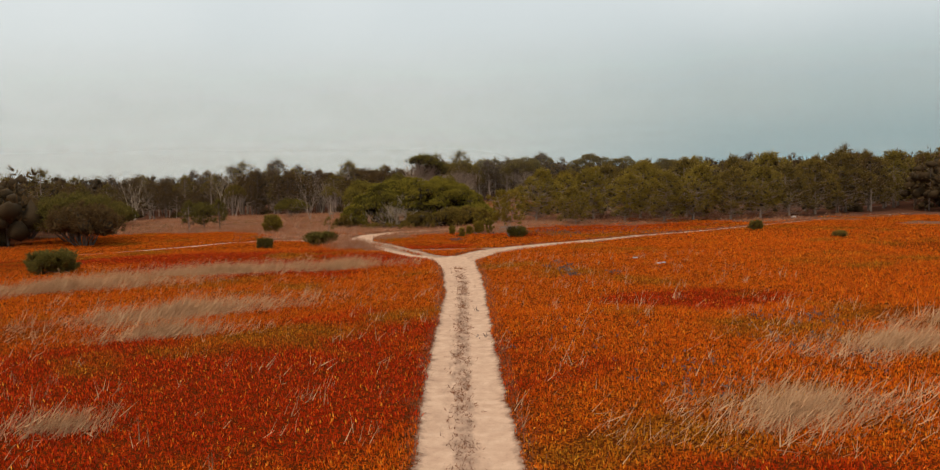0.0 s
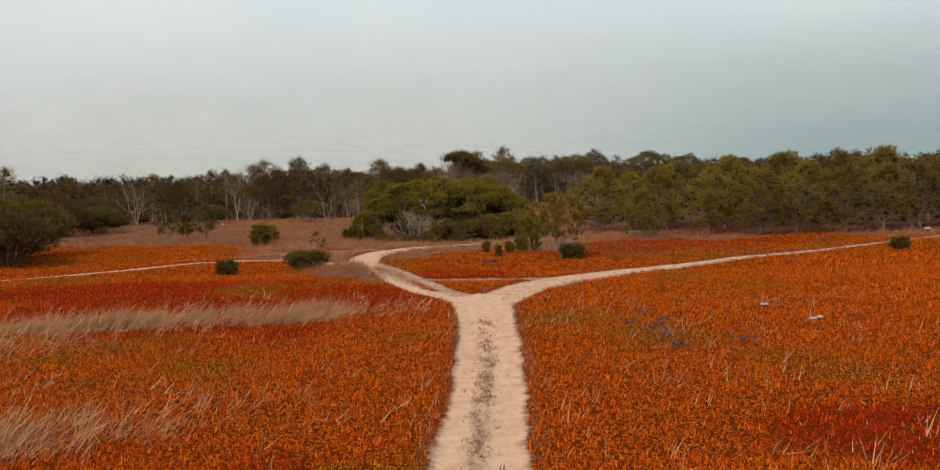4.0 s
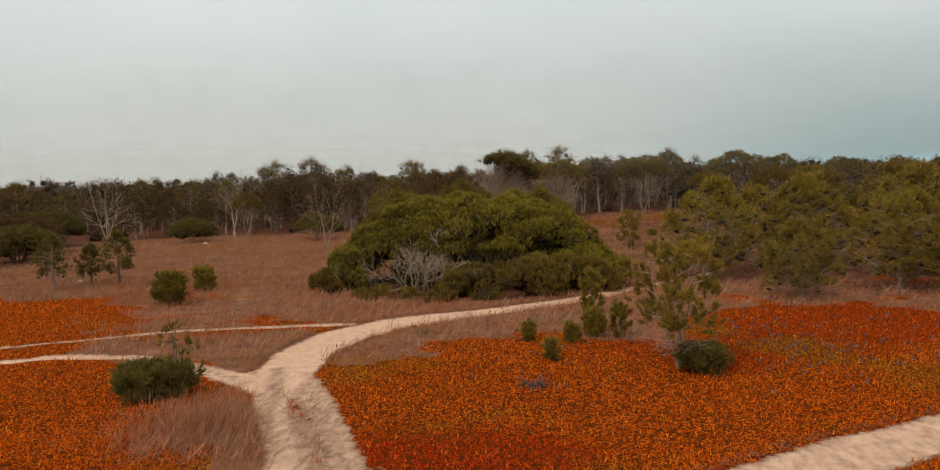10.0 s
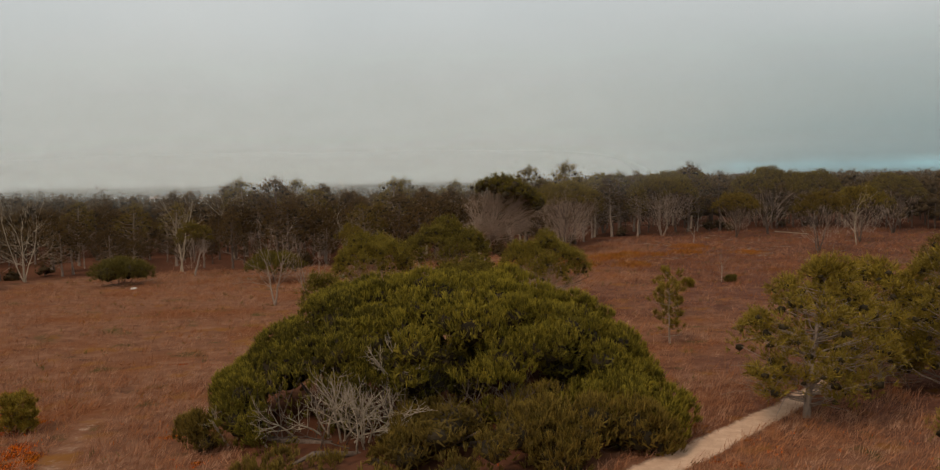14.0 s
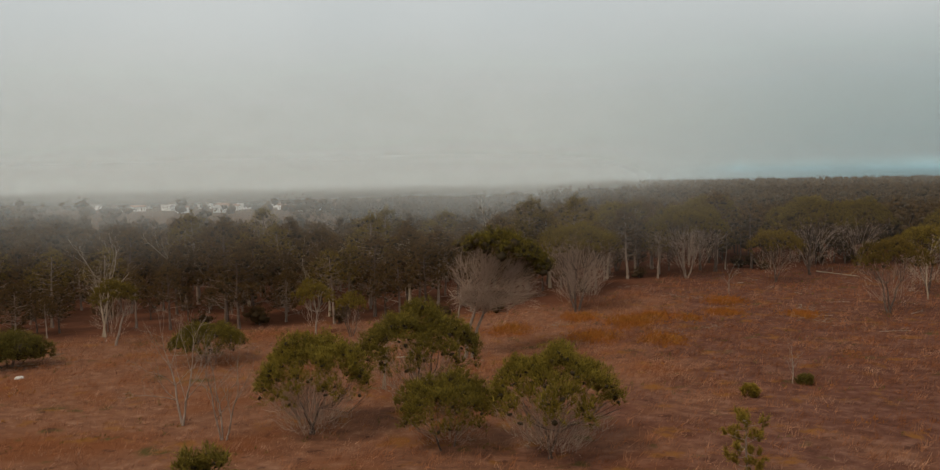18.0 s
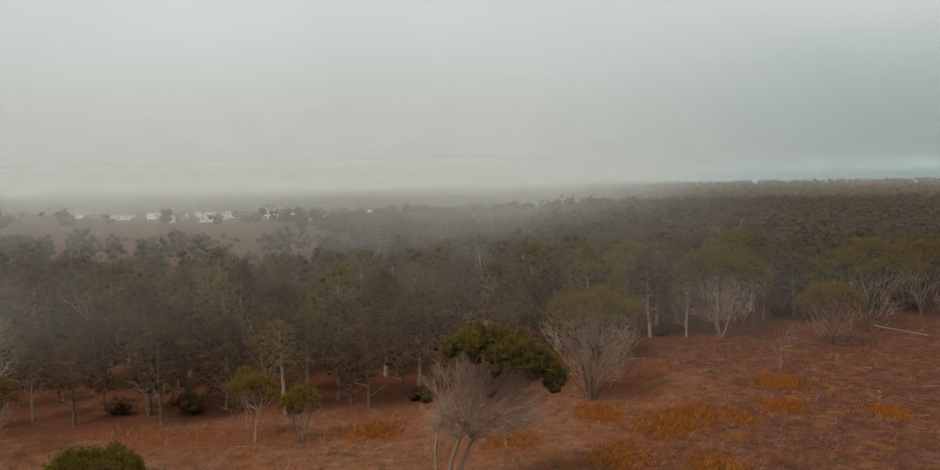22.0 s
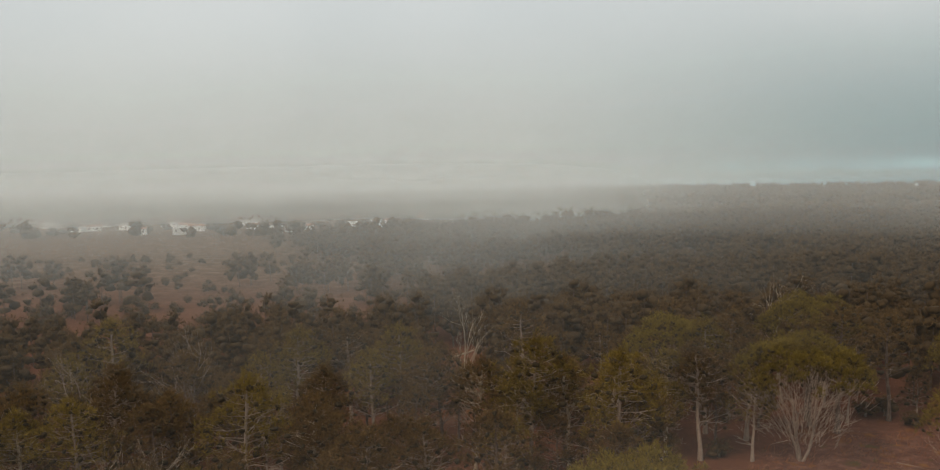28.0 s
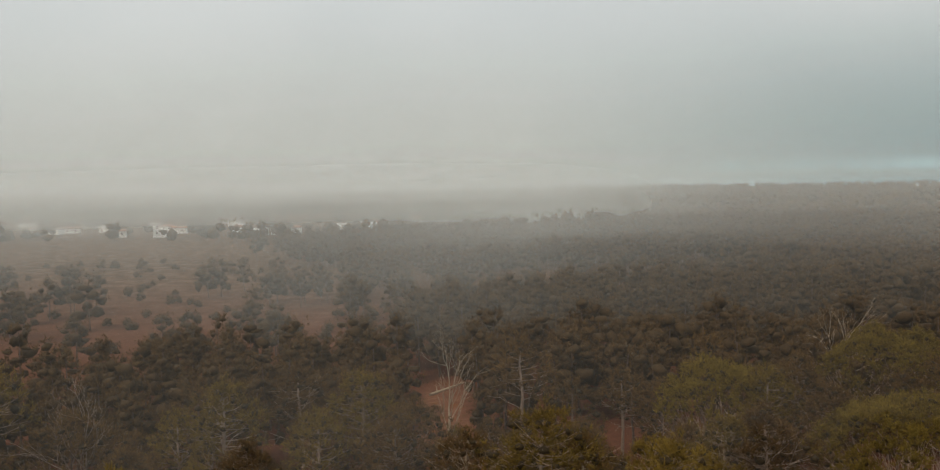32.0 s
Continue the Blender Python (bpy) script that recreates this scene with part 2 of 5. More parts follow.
PALE = bark_material("pale_bark", (0.15, 0.108, 0.084), (0.40, 0.305, 0.24))
DEAD = bark_material("bleached_wood", (0.22, 0.17, 0.12), (0.50, 0.40, 0.295))
ICE = iceplant_material()
STRAW = straw_material("dry_grass", (0.34, 0.19, 0.10), (0.68, 0.44, 0.25), (0.58, 0.34, 0.18))
RUSSET = straw_material("russet_grass", (0.12, 0.055, 0.037), (0.40, 0.220, 0.145), (0.26, 0.090, 0.032))
TAWNY = straw_material("tawny_grass", (0.28, 0.150, 0.098), (0.58, 0.345, 0.225), (0.40, 0.155, 0.062))
HEATHER = straw_material("orange_heather", (0.17, 0.074, 0.018), (0.46, 0.190, 0.034), (0.38, 0.128, 0.026))
ASH = straw_material("withered_iceplant", (0.07, 0.058, 0.058), (0.24, 0.19, 0.185), (0.15, 0.10, 0.09))


def plain(name, a, b, scale=6.0, rough=0.8):
    m = Nodes(name, rough, 0.3)
    g = m.noise(scale, 5)
    m.bump(g, 0.2, 0.01)
    return m.done(m.mix(g, a, b))


LIME = plain("white_render", (0.62, 0.62, 0.60), (0.82, 0.82, 0.80), 0.8)
TILE = plain("roof_terracotta", (0.22, 0.10, 0.06), (0.36, 0.18, 0.11), 1.5)
PANE = plain("window_pane", (0.03, 0.035, 0.04), (0.06, 0.07, 0.08), 2.0, 0.15)
BOARD = plain("weathered_board", (0.30, 0.30, 0.31), (0.55, 0.55, 0.55), 5.0)
STONE = plain("pale_stone", (0.40, 0.36, 0.32), (0.62, 0.58, 0.53), 4.0)
AGAVE = plain("agave_leaf", (0.16, 0.20, 0.16), (0.30, 0.34, 0.28), 5.0)


def mist_material(name, thick, scale, seed, thin=0.3):
    m = Nodes(name)
    vec = m.n("Mapping")
    m.put(vec.inputs["Vector"], m.where())
    vec.inputs["Location"].default_value = (seed * 37.0, seed * 11.0, seed * 5.0)
    vec.inputs["Scale"].default_value = (1, 1, 2.2)
    wisp = m.ramp(m.noise(scale, 4, 0.5, vec.outputs[0]), 0.3, 0.72, thin, 1.0)
    alpha = m.math("MULTIPLY", m.math("MULTIPLY", wisp, thick), m.attr("body"))
    see, veil, dif, tra = m.n("BsdfTransparent"), m.n("MixShader"), m.n("BsdfDiffuse"), m.n("BsdfTranslucent")
    both = m.n("AddShader")
    for b, k in ((dif, 0.52), (tra, 0.46)):
        b.inputs[0].default_value = (k * 0.93, k * 0.99, k * 0.985, 1)
    m.put(both.inputs[0], dif.outputs[0])
    m.put(both.inputs[1], tra.outputs[0])
    m.put(veil.inputs[0], alpha)
    m.put(veil.inputs[1], see.outputs[0])
    m.put(veil.inputs[2], both.outputs[0])
    m.put(m.nt.nodes["Material Output"].inputs[0], veil.outputs[0])
    return m.mat

# ---- mesh helpers ----
RNG = np.random.default_rng(7)


def mesh_np(name, v, f, mat):
    """A mesh from arrays: v (n, 3) and f (m, k), all faces with k corners."""
    me = bpy.data.meshes.new(name)
    v, f = np.asarray(v, np.float32), np.asarray(f, np.int32)
    n, k = f.shape
    me.vertices.add(len(v))
    me.vertices.foreach_set("co", v.ravel())
    me.loops.add(n * k)
    me.loops.foreach_set("vertex_index", f.ravel())
    me.polygons.add(n)
    me.polygons.foreach_set("loop_start", np.arange(0, n * k, k, dtype=np.int32))
    me.update(calc_edges=True)
    me.materials.append(mat)
    return me


def leaves(name, v, f, mat, core=None, **more):
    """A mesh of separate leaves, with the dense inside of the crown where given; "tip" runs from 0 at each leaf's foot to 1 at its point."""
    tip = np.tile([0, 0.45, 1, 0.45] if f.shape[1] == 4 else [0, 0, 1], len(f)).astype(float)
    if core:
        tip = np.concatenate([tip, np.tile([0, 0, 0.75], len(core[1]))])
        v, f = joined((v, f), core)
    me = mesh_np(name, v, f, mat)
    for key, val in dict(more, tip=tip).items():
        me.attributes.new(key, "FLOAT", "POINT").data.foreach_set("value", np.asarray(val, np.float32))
    return me


def cores(c, rad, rng, leaf=0.24, flat=0.55, cover=0.8):
    """The dense inside of a crown: overlapping sprays of needles over each lump."""
    c, rad = np.asarray(c, float).reshape(-1, 3), np.asarray(rad, float).reshape(-1, 3)
    n = np.maximum((cover * 19 * rad.mean(1) ** 2 / leaf ** 2).astype(int), 10)
    c, rad = np.repeat(c, n, 0), np.repeat(rad, n, 0)
    d = unit(rng.normal(size=c.shape) + np.array([0, 0, 0.25]))
    p = c + np.where(d[:, 2:] < 0, d * np.array([1, 1, flat]), d) * rad * rng.uniform(0.72, 1.0, (len(c), 1))
    way = unit(unit(d / rad) * 0.45 + np.array([0, 0, 0.4]) + rng.normal(size=c.shape) * 0.5)
    L = leaf * rng.uniform(1.1, 2.0, len(c))
    return blades(p - way * L[:, None] * 0.5, way, L, leaf * 0.55, rng, 3)


def part(name, me, parent, label=""):
    ob = new(name, me)
    ob.parent = parent
    return tagged(ob, label)


def unit(a):
    return a / np.maximum(np.linalg.norm(a, axis=-1, keepdims=True), 1e-9)


def blades(c, d, length, width, rng, corners=4):
    """Pointed leaves from c along d: a diamond each, or a plain spike of three corners."""
    n = len(c)
    side = unit(np.cross(d, rng.normal(size=(n, 3)))) * np.reshape(width, (-1, 1)) / 2
    L = np.reshape(length, (-1, 1))
    if corners == 3:
        v = np.stack([c - side, c + side, c + d * L], 1).reshape(-1, 3)
        return v, np.arange(3 * n).reshape(-1, 3)
    mid = c + d * L * 0.45
    v = np.stack([c, mid - side, c + d * L, mid + side], 1).reshape(-1, 3)
    return v, np.arange(4 * n).reshape(-1, 4)


def tubes(p0, p1, r0, r1, k=5):
    """Tapered open prisms between pairs of points."""
    p0, p1 = np.asarray(p0, float), np.asarray(p1, float)
    n, d = len(p0), unit(np.asarray(p1, float) - np.asarray(p0, float))
    ref = np.where(np.abs(d[:, 2:3]) < 0.9, [[0, 0, 1.0]], [[1.0, 0, 0]])
    a = unit(np.cross(d, ref))
    b = np.cross(d, a)
    ang = np.arange(k) * 2 * np.pi / k
    ring = a[:, None] * np.cos(ang)[None, :, None] + b[:, None] * np.sin(ang)[None, :, None]
    v0 = p0[:, None] + ring * np.reshape(r0, (-1, 1, 1))
    v1 = p1[:, None] + ring * np.reshape(r1, (-1, 1, 1))
    v = np.concatenate([v0, v1], 1).reshape(-1, 3)
    i = np.arange(k)
    quad = np.stack([i, (i + 1) % k, k + (i + 1) % k, k + i], 1)
    return v, (quad[None] + (np.arange(n) * 2 * k)[:, None, None]).reshape(-1, 4)


def joined(*pieces):
    v, f, at = [], [], 0
    for a, b in pieces:
        v.append(a)
        f.append(b + at)
        at += len(a)
    return np.concatenate(v), np.concatenate(f)


def puffs(c, out, size, count, rng, wide=0.2, spread=0.75, corners=3, loose=0.22):
    """Tufts of needles: count pointed leaves round each centre, fanned about its outward way."""
    n = len(c)
    cc = np.repeat(c, count, 0)
    d = unit(np.repeat(out, count, 0) + rng.normal(size=(n * count, 3)) * spread)
    size = np.repeat(np.broadcast_to(size, (n,)), count)
    L = size * rng.uniform(0.65, 1.25, n * count)
    start = cc + rng.normal(size=cc.shape) * (size * loose)[:, None]
    return blades(start, d, L, L * wide, rng, corners)


def bough(rng, p, d, length, r, levels, kids=3, wild=0.5, rise=0.1):
    """A branching bough as lists of p0, p1, r0, r1, and its tips."""
    out, tips = [], []

    def grow(p, d, length, r, level):
        n = 3
        q = np.array(p, float)
        for i in range(n):
            d = unit(d + rng.normal(size=3) * 0.16 + np.array([0, 0, rise]) * 0.5)
            e = q + d * length / n
            ra, rb = r * (1 - 0.45 * i / n), r * (1 - 0.45 * (i + 1) / n)
            out.append((q, e, ra, rb))
            q = e
            if level > 0 and i > 0:
                for _ in range(max(1, kids - 1 - (i == 1))):
                    grow(q, unit(d + rng.normal(size=3) * wild), length * rng.uniform(0.45, 0.7), rb * 0.62, level - 1)
        if level > 0:
            grow(q, unit(d + rng.normal(size=3) * wild * 0.6), length * 0.6, r * 0.5, level - 1)
        else:
            tips.append(q)

    grow(np.array(p, float), unit(np.array(d, float)), length, r, levels)
    return out, np.array(tips)


def tube_list(segs, k=4):
    a = [np.array([s[i] for s in segs]) for i in range(4)]
    return tubes(*a, k=k)


def stem(rng, h, r, bend=0.06, n=6, lean=(0, 0)):
    pts = [np.zeros(3)]
    for i in range(n):
        pts.append(pts[-1] + np.array([lean[0] + rng.normal() * bend, lean[1] + rng.normal() * bend, 1.0]) * h / n)
    pts = np.array(pts)
    pts[0, 2] = -0.15
    rr = r * (1 - 0.72 * np.linspace(0, 1, n + 1))
    rr[0] *= 1.35
    return pts, list(zip(pts[:-1], pts[1:], rr[:-1], rr[1:]))


def lobe_points(rng, c, rad, n, floor=-0.35, rough=0.12):
    """Points on a lump's upper shell, with their outward ways."""
    d = unit(rng.normal(size=(n * 3, 3)))
    d = d[d[:, 2] > floor][:n]
    w = 1 + rng.normal(size=(len(d), 1)) * rough
    return np.asarray(c) + d * rad * w, unit(d / np.asarray(rad) * np.mean(rad) + np.array([0, 0, 0.35]))


def billows(rng, c, rad, per, each, size=(0.75, 1.3), low=-0.25):
    """Candle places over a big lump that is itself made of many small domes."""
    d = unit(rng.normal(size=(per * 3, 3)))
    d = d[d[:, 2] > low][:per]
    r = rng.uniform(*size, len(d))
    mid = np.asarray(c) + d * (np.asarray(rad) - r[:, None] * 0.55) * (1 + rng.normal(size=(len(d), 1)) * 0.05)
    e = unit(rng.normal(size=(len(d), each, 3)) + d[:, None] * 0.9 + np.array([0, 0, 0.7]))
    q = mid[:, None] + e * r[:, None, None] * np.array([1, 1, 0.8])
    return q.reshape(-1, 3), e.reshape(-1, 3), mid, r


def ball():
    """A small icosahedron, the seed of every dense crown core."""
    bm = bmesh.new()
    bmesh.ops.create_icosphere(bm, subdivisions=1, radius=1)
    v, f = np.array([q.co[:] for q in bm.verts]), np.array([[q.index for q in p.verts] for p in bm.faces])
    bm.free()
    return v, f


BALL = ball()


def solids(c, rad, rng, rough=0.16):
    """Uneven dense lumps, one for each centre: added dark cores that stand in for the shade inside a clump of needles.
    """
    c = np.asarray(c, float)
    n, k = len(c), len(BALL[0])
    v = BALL[0][None] * (1 + rng.normal(size=(n, k, 1)) * rough) * np.asarray(rad, float).reshape(n, 1, -1) + c[:, None]
    return v.reshape(-1, 3), (BALL[1][None] + (np.arange(n) * k)[:, None, None]).reshape(-1, 3)


def shade_cores(c, rad, rng, leaf):
    """The added dark cores of a bush, as one mesh, coloured like the shade between its clumps."""
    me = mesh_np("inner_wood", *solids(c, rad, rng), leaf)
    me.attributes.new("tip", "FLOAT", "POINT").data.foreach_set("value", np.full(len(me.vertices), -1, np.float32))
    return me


def clump_crown(name, c, rad, rng, leaf, tufts=12, count=7, needle=0.26, wide=0.17, spread=0.6, flat=0.78, core=0.29, up=0.55, low=-0.75, inner=-1.0):
    """A crown of separate clumps: tufts of needles over each clump's shell and a dense core inside it, coloured dark as
    shade.
    """
    c, rad = np.asarray(c, float), np.asarray(rad, float)
    n = len(c)
    d = unit(rng.normal(size=(n, tufts, 3)) + np.array([0, 0, 0.2]))
    d[..., 2] = np.where(d[..., 2] < low, -d[..., 2], d[..., 2])
    shape = np.array([1, 1, flat]) * rng.uniform(0.7, 1.35, (n, 1, 3))
    p = c[:, None] + d * shape * rad[:, None, None] * rng.uniform(0.45, 1.15, (n, tufts, 1))
    way = unit(d * 0.7 + np.array([0, 0, up]) + rng.normal(size=d.shape) * 0.2)
    v, f = puffs(p.reshape(-1, 3), way.reshape(-1, 3), np.repeat(needle * rng.uniform(0.7, 1.3, n), tufts), count, rng, wide, spread, 3, 0.2)
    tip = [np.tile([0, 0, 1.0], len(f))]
    pieces = [(v, f)]
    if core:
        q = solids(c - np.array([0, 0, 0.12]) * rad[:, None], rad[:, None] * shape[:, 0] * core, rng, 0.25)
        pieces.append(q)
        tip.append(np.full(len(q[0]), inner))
    me = mesh_np(name, *joined(*pieces), leaf)
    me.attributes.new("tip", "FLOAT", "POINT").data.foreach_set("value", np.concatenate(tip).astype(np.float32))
    return me


# ---- plants: each returns a list of (part name, mesh, label) ----


def pine(seed, h, w, base, n, leaf, bark, tufts=12, count=7, needle=0.28, dead=3, round_top=1.7, small=0.115, big=0.185, lean=(0.0, 0.0), trunks=1):
    """A pine: one trunk or a few, a limb to each clump of the crown, and dead limbs below it."""
    rng = np.random.default_rng(seed)
    wood, limbs, c, rad, bare_limbs, stems = [], [], [], [], [], []
    for i in range(trunks):
        a = i * 6.28 / trunks + 0.5
        way = lean if trunks == 1 else (lean[0] + math.cos(a) * 0.25, lean[1] + math.sin(a) * 0.25)
        p, seg = stem(rng, h * 0.92, (0.017 * h + 0.03) / trunks ** 0.5, 0.05, 7, way)
        wood += seg
        stems.append(p)

    def at(p, z):
        k = np.clip(np.interp(z, p[:, 2], np.arange(len(p))), 0, len(p) - 1.01)
        return p[int(k)] + (p[int(k) + 1] - p[int(k)]) * (k - int(k))

    for i in range(n):
        u = (i + 0.5) / n
        z = h * (base + (0.96 - base) * u ** 0.9)
        prof = max(0.05, 1 - u ** round_top) ** 0.75 * (0.68 + 0.32 * min(1, u * 3.5))
        reach = w / 2 * prof * math.sqrt(rng.uniform(0.12, 1.0)) * rng.uniform(0.85, 1.08)
        a = i * 2.4 + rng.uniform(-0.5, 0.5)
        root = at(stems[i % trunks], z - 0.3 * reach)
        q = np.array([root[0] + math.cos(a) * reach, root[1] + math.sin(a) * reach, z + rng.normal() * 0.02 * h])
        c.append(q)
        rad.append(w * rng.uniform(small, big) * (1.08 - 0.3 * u))
        mid = (root + q) / 2 + np.array([0, 0, -0.05 * reach]) + rng.normal(size=3) * 0.05 * reach
        r = 0.010 * reach + 0.012
        limbs += [(root, mid, r, r * 0.7), (mid, q, r * 0.7, 0.01)]
        for _ in range(2):
            limbs.append((mid, q + rng.normal(size=3) * rad[-1] * 0.7, r * 0.45, 0.006))
    for i in range(dead):
        p = stems[i % trunks]
        root = at(p, h * base * rng.uniform(0.35, 1.25))
        a = rng.uniform(0, 6.28)
        b, _t = bough(rng, root, (math.cos(a), math.sin(a), rng.uniform(0.1, 0.5)), w * rng.uniform(0.22, 0.4), 0.0042 * h, 1, 3, 0.6, 0.12)
        bare_limbs.append(b)
    c.append(stems[0][-1] + np.array([0, 0, -0.1]))
    rad.append(w * small)
    parts = [("trunk", mesh_np("trunk", *joined(tube_list(wood, 6), tube_list(limbs, 3)), bark), "")]
    parts += [("bare_branch", mesh_np("bare_branch", *tube_list(b, 3), PALE), "pale bare dead branch") for b in bare_limbs]
    parts.append(("crown", clump_crown("crown", c, rad, rng, leaf, tufts, count, needle), ""))
    return parts


def umbrella(seed, h, w, thick, leaf, bark, trunks=3, dry=26, side=0.0, twigs=1, uneven=0.16, dense=0.8, tufts=17, needle=0.28):
    """An umbrella pine: stems that fan out like a vase under one wide shallow cap of needles."""
    rng = np.random.default_rng(seed)
    wood, limbs, dead = [], [], []
    capz = h - thick
    for i in range(trunks):
        a = i * 6.28 / trunks + rng.uniform(-0.5, 0.5)
        q = np.array([rng.normal() * 0.15, rng.normal() * 0.15, -0.15])
        d = unit(np.array([math.cos(a) * 0.32, math.sin(a) * 0.32, 1.0]))
        r = 0.024 * h / trunks ** 0.45
        for j in range(4):
            e = q + unit(d + rng.normal(size=3) * 0.1) * capz * 0.2
            wood.append((q, e, r, r * 0.86))
            q, r = e, r * 0.86
        for _ in range(6):
            aa = a + rng.uniform(-1.1, 1.1)
            rr = w * 0.5 * rng.uniform(0.25, 0.95)
            t = np.array([math.cos(aa) * rr + side * w * 0.15, math.sin(aa) * rr, capz + thick * 0.35 * (1 - (rr / w * 2) ** 2)])
            m = q * 0.45 + t * 0.55 + np.array([0, 0, -0.06 * h]) + rng.normal(size=3) * 0.15
            limbs += [(q, m, r * 0.55, r * 0.35), (m, t, r * 0.35, 0.015)]
            for _k in range(2):
                limbs.append((m, t + rng.normal(size=3) * np.array([0.6, 0.6, 0.2]), r * 0.25, 0.008))
    for _ in range(dry):
        a, rr = rng.uniform(0, 6.28), w * 0.5 * rng.uniform(0.15, 0.95)
        z0 = capz * rng.uniform(0.3, 0.75)
        p = np.array([math.cos(a) * rr * 0.35, math.sin(a) * rr * 0.35, z0])
        d = np.array([math.cos(a) * rr * 0.8 / h * 2, math.sin(a) * rr * 0.8 / h * 2, 0.9])
        b, _t = bough(rng, p, d, h * 0.26, 0.026, twigs, 3, 0.42, 0.15)
        dead.append(b)
    n = int(w * w * dense) + 10
    a, q = np.arange(n) * 2.39996 + rng.normal(size=n) * 0.25, np.sqrt((np.arange(n) + 0.5) / n)
    lump = 1 + uneven * np.sin(np.cos(a) * q * 6 + seed) * np.cos(np.sin(a) * q * 5 + seed * 2)
    size = rng.uniform(0.42, 0.72, n) * (w / 9) ** 0.35
    c = np.stack([np.cos(a) * q * w * 0.47 * (1 + 0.4 * (lump - 1)) + side * w * 0.15, np.sin(a) * q * w * 0.47 * (1 + 0.4 * (lump - 1)),
                  capz - size * 0.3 + thick * 0.92 * np.sqrt(1.02 - q * q) * lump + rng.normal(size=n) * 0.08], 1)
    parts = [("trunk", mesh_np("trunk", *joined(tube_list(wood, 6), tube_list(limbs, 4)), bark), "")]
    parts += [("dry_branch", mesh_np("dry_branch", *tube_list(b, 3), TWIG), "grey-brown leafless inner branch") for b in dead]
    if dry:
        n = dry * 6
        u, t = rng.uniform(0, 6.28, n), rng.uniform(0.25, 1.0, n)
        rr = w * 0.5 * np.sqrt(rng.random(n)) * (0.25 + 0.72 * t)
        pts = np.stack([np.cos(u) * rr + side * w * 0.15 * t, np.sin(u) * rr, capz * t], 1)
        go = np.stack([np.cos(u) * 0.6, np.sin(u) * 0.6, np.full(n, 0.8)], 1)
        parts.append(("twig_spray", leaves("twig_spray", *puffs(pts, go, 0.13 * h, 4, rng, 0.028, 0.4), TWIG), "haze of fine leafless grey-brown twigs"))
    parts.append(("crown", clump_crown("crown", c, size, rng, leaf, tufts, 8, needle, 0.16, 0.5, 0.85, 0.22, 0.8), ""))
    return parts


def bare(seed, h, w, mat, trunks=3, levels=3, kids=3):
    """A leafless tree."""
    rng = np.random.default_rng(seed)
    wood, fine = [], []
    for i in range(trunks):
        a = i * 6.28 / trunks + rng.uniform(-0.4, 0.4)
        s = 0.28 * w / h * (trunks > 1)
        q = np.array([rng.normal() * 0.1, rng.normal() * 0.1, -0.15])
        d, r = unit(np.array([math.cos(a) * s, math.sin(a) * s, 1.0])), 0.016 * h / trunks ** 0.3
        for j in range(4):
            e = q + unit(d + rng.normal(size=3) * 0.08) * h * 0.14
            wood.append((q, e, r, r * 0.85))
            q, r = e, r * 0.85
            if j:
                for _ in range(2):
                    b = rng.uniform(0, 6.28)
                    g, _t = bough(rng, q, (math.cos(b) * w / h, math.sin(b) * w / h, 0.7), h * 0.3, r * 0.5, levels - 1, kids, 0.45, 0.12)
                    fine += g
        g, _t = bough(rng, q, d, h * 0.34, r * 0.8, levels, kids, 0.42, 0.15)
        fine += g
    return [("trunk", mesh_np("trunk", *joined(tube_list(wood, 6), tube_list(fine, 3)), mat), "")]


def bush(seed, w, d, h, lobes, puff, size, leaf, count=10, low=0.0, wide=0.17):
    """A dome-shaped bush of rounded lobes."""
    rng = np.random.default_rng(seed)
    pts, ways, wood, mids, rads = [], [], [], [], []
    for i in range(lobes):
        rr, a = math.sqrt((i + 0.4) / lobes) * 0.74, i * 2.4 + rng.uniform(-0.3, 0.3)
        z = h * (0.62 * math.sqrt(max(0.05, 1 - rr * rr)) + low)
        c = np.array([math.cos(a) * rr * w / 2, math.sin(a) * rr * d / 2, z])
        s = rng.uniform(0.8, 1.2)
        rad = np.array([w, d, 1.25 * h]) * 0.26 * s * (6 / lobes) ** 0.35
        q, o = lobe_points(rng, c, rad, puff // lobes, -0.5, 0.08)
        keep = q[:, 2] > 0.05
        mids.append(c)
        rads.append(rad * 0.82)
        pts.append(q[keep])
        ways.append(unit(o[keep] + np.array([0, 0, 0.5])))
        root = np.array([c[0] * 0.3, c[1] * 0.3, -0.1])
        m = (root + c) / 2 + rng.normal(size=3) * 0.1
        wood += [(root, m, 0.03 + 0.01 * h, 0.02 + 0.006 * h), (m, c, 0.02 + 0.006 * h, 0.01)]
    parts = [("trunk", mesh_np("trunk", *tube_list(wood, 5), BARK), "")]
    c = np.concatenate(pts)
    parts.append(("crown", leaves("crown", *puffs(c, np.concatenate(ways), size, count, rng, wide, 0.55, 3, 0.14), leaf, cores(mids, rads, rng, 0.11 + 0.03 * w, 0.8)), ""))
    # dark lumps added to fill the lobes with painted shade
    parts.append(("inner_wood", shade_cores(mids, np.array(rads) * 0.72, rng, leaf), "dark core standing in for shade inside the bush"))
    return parts


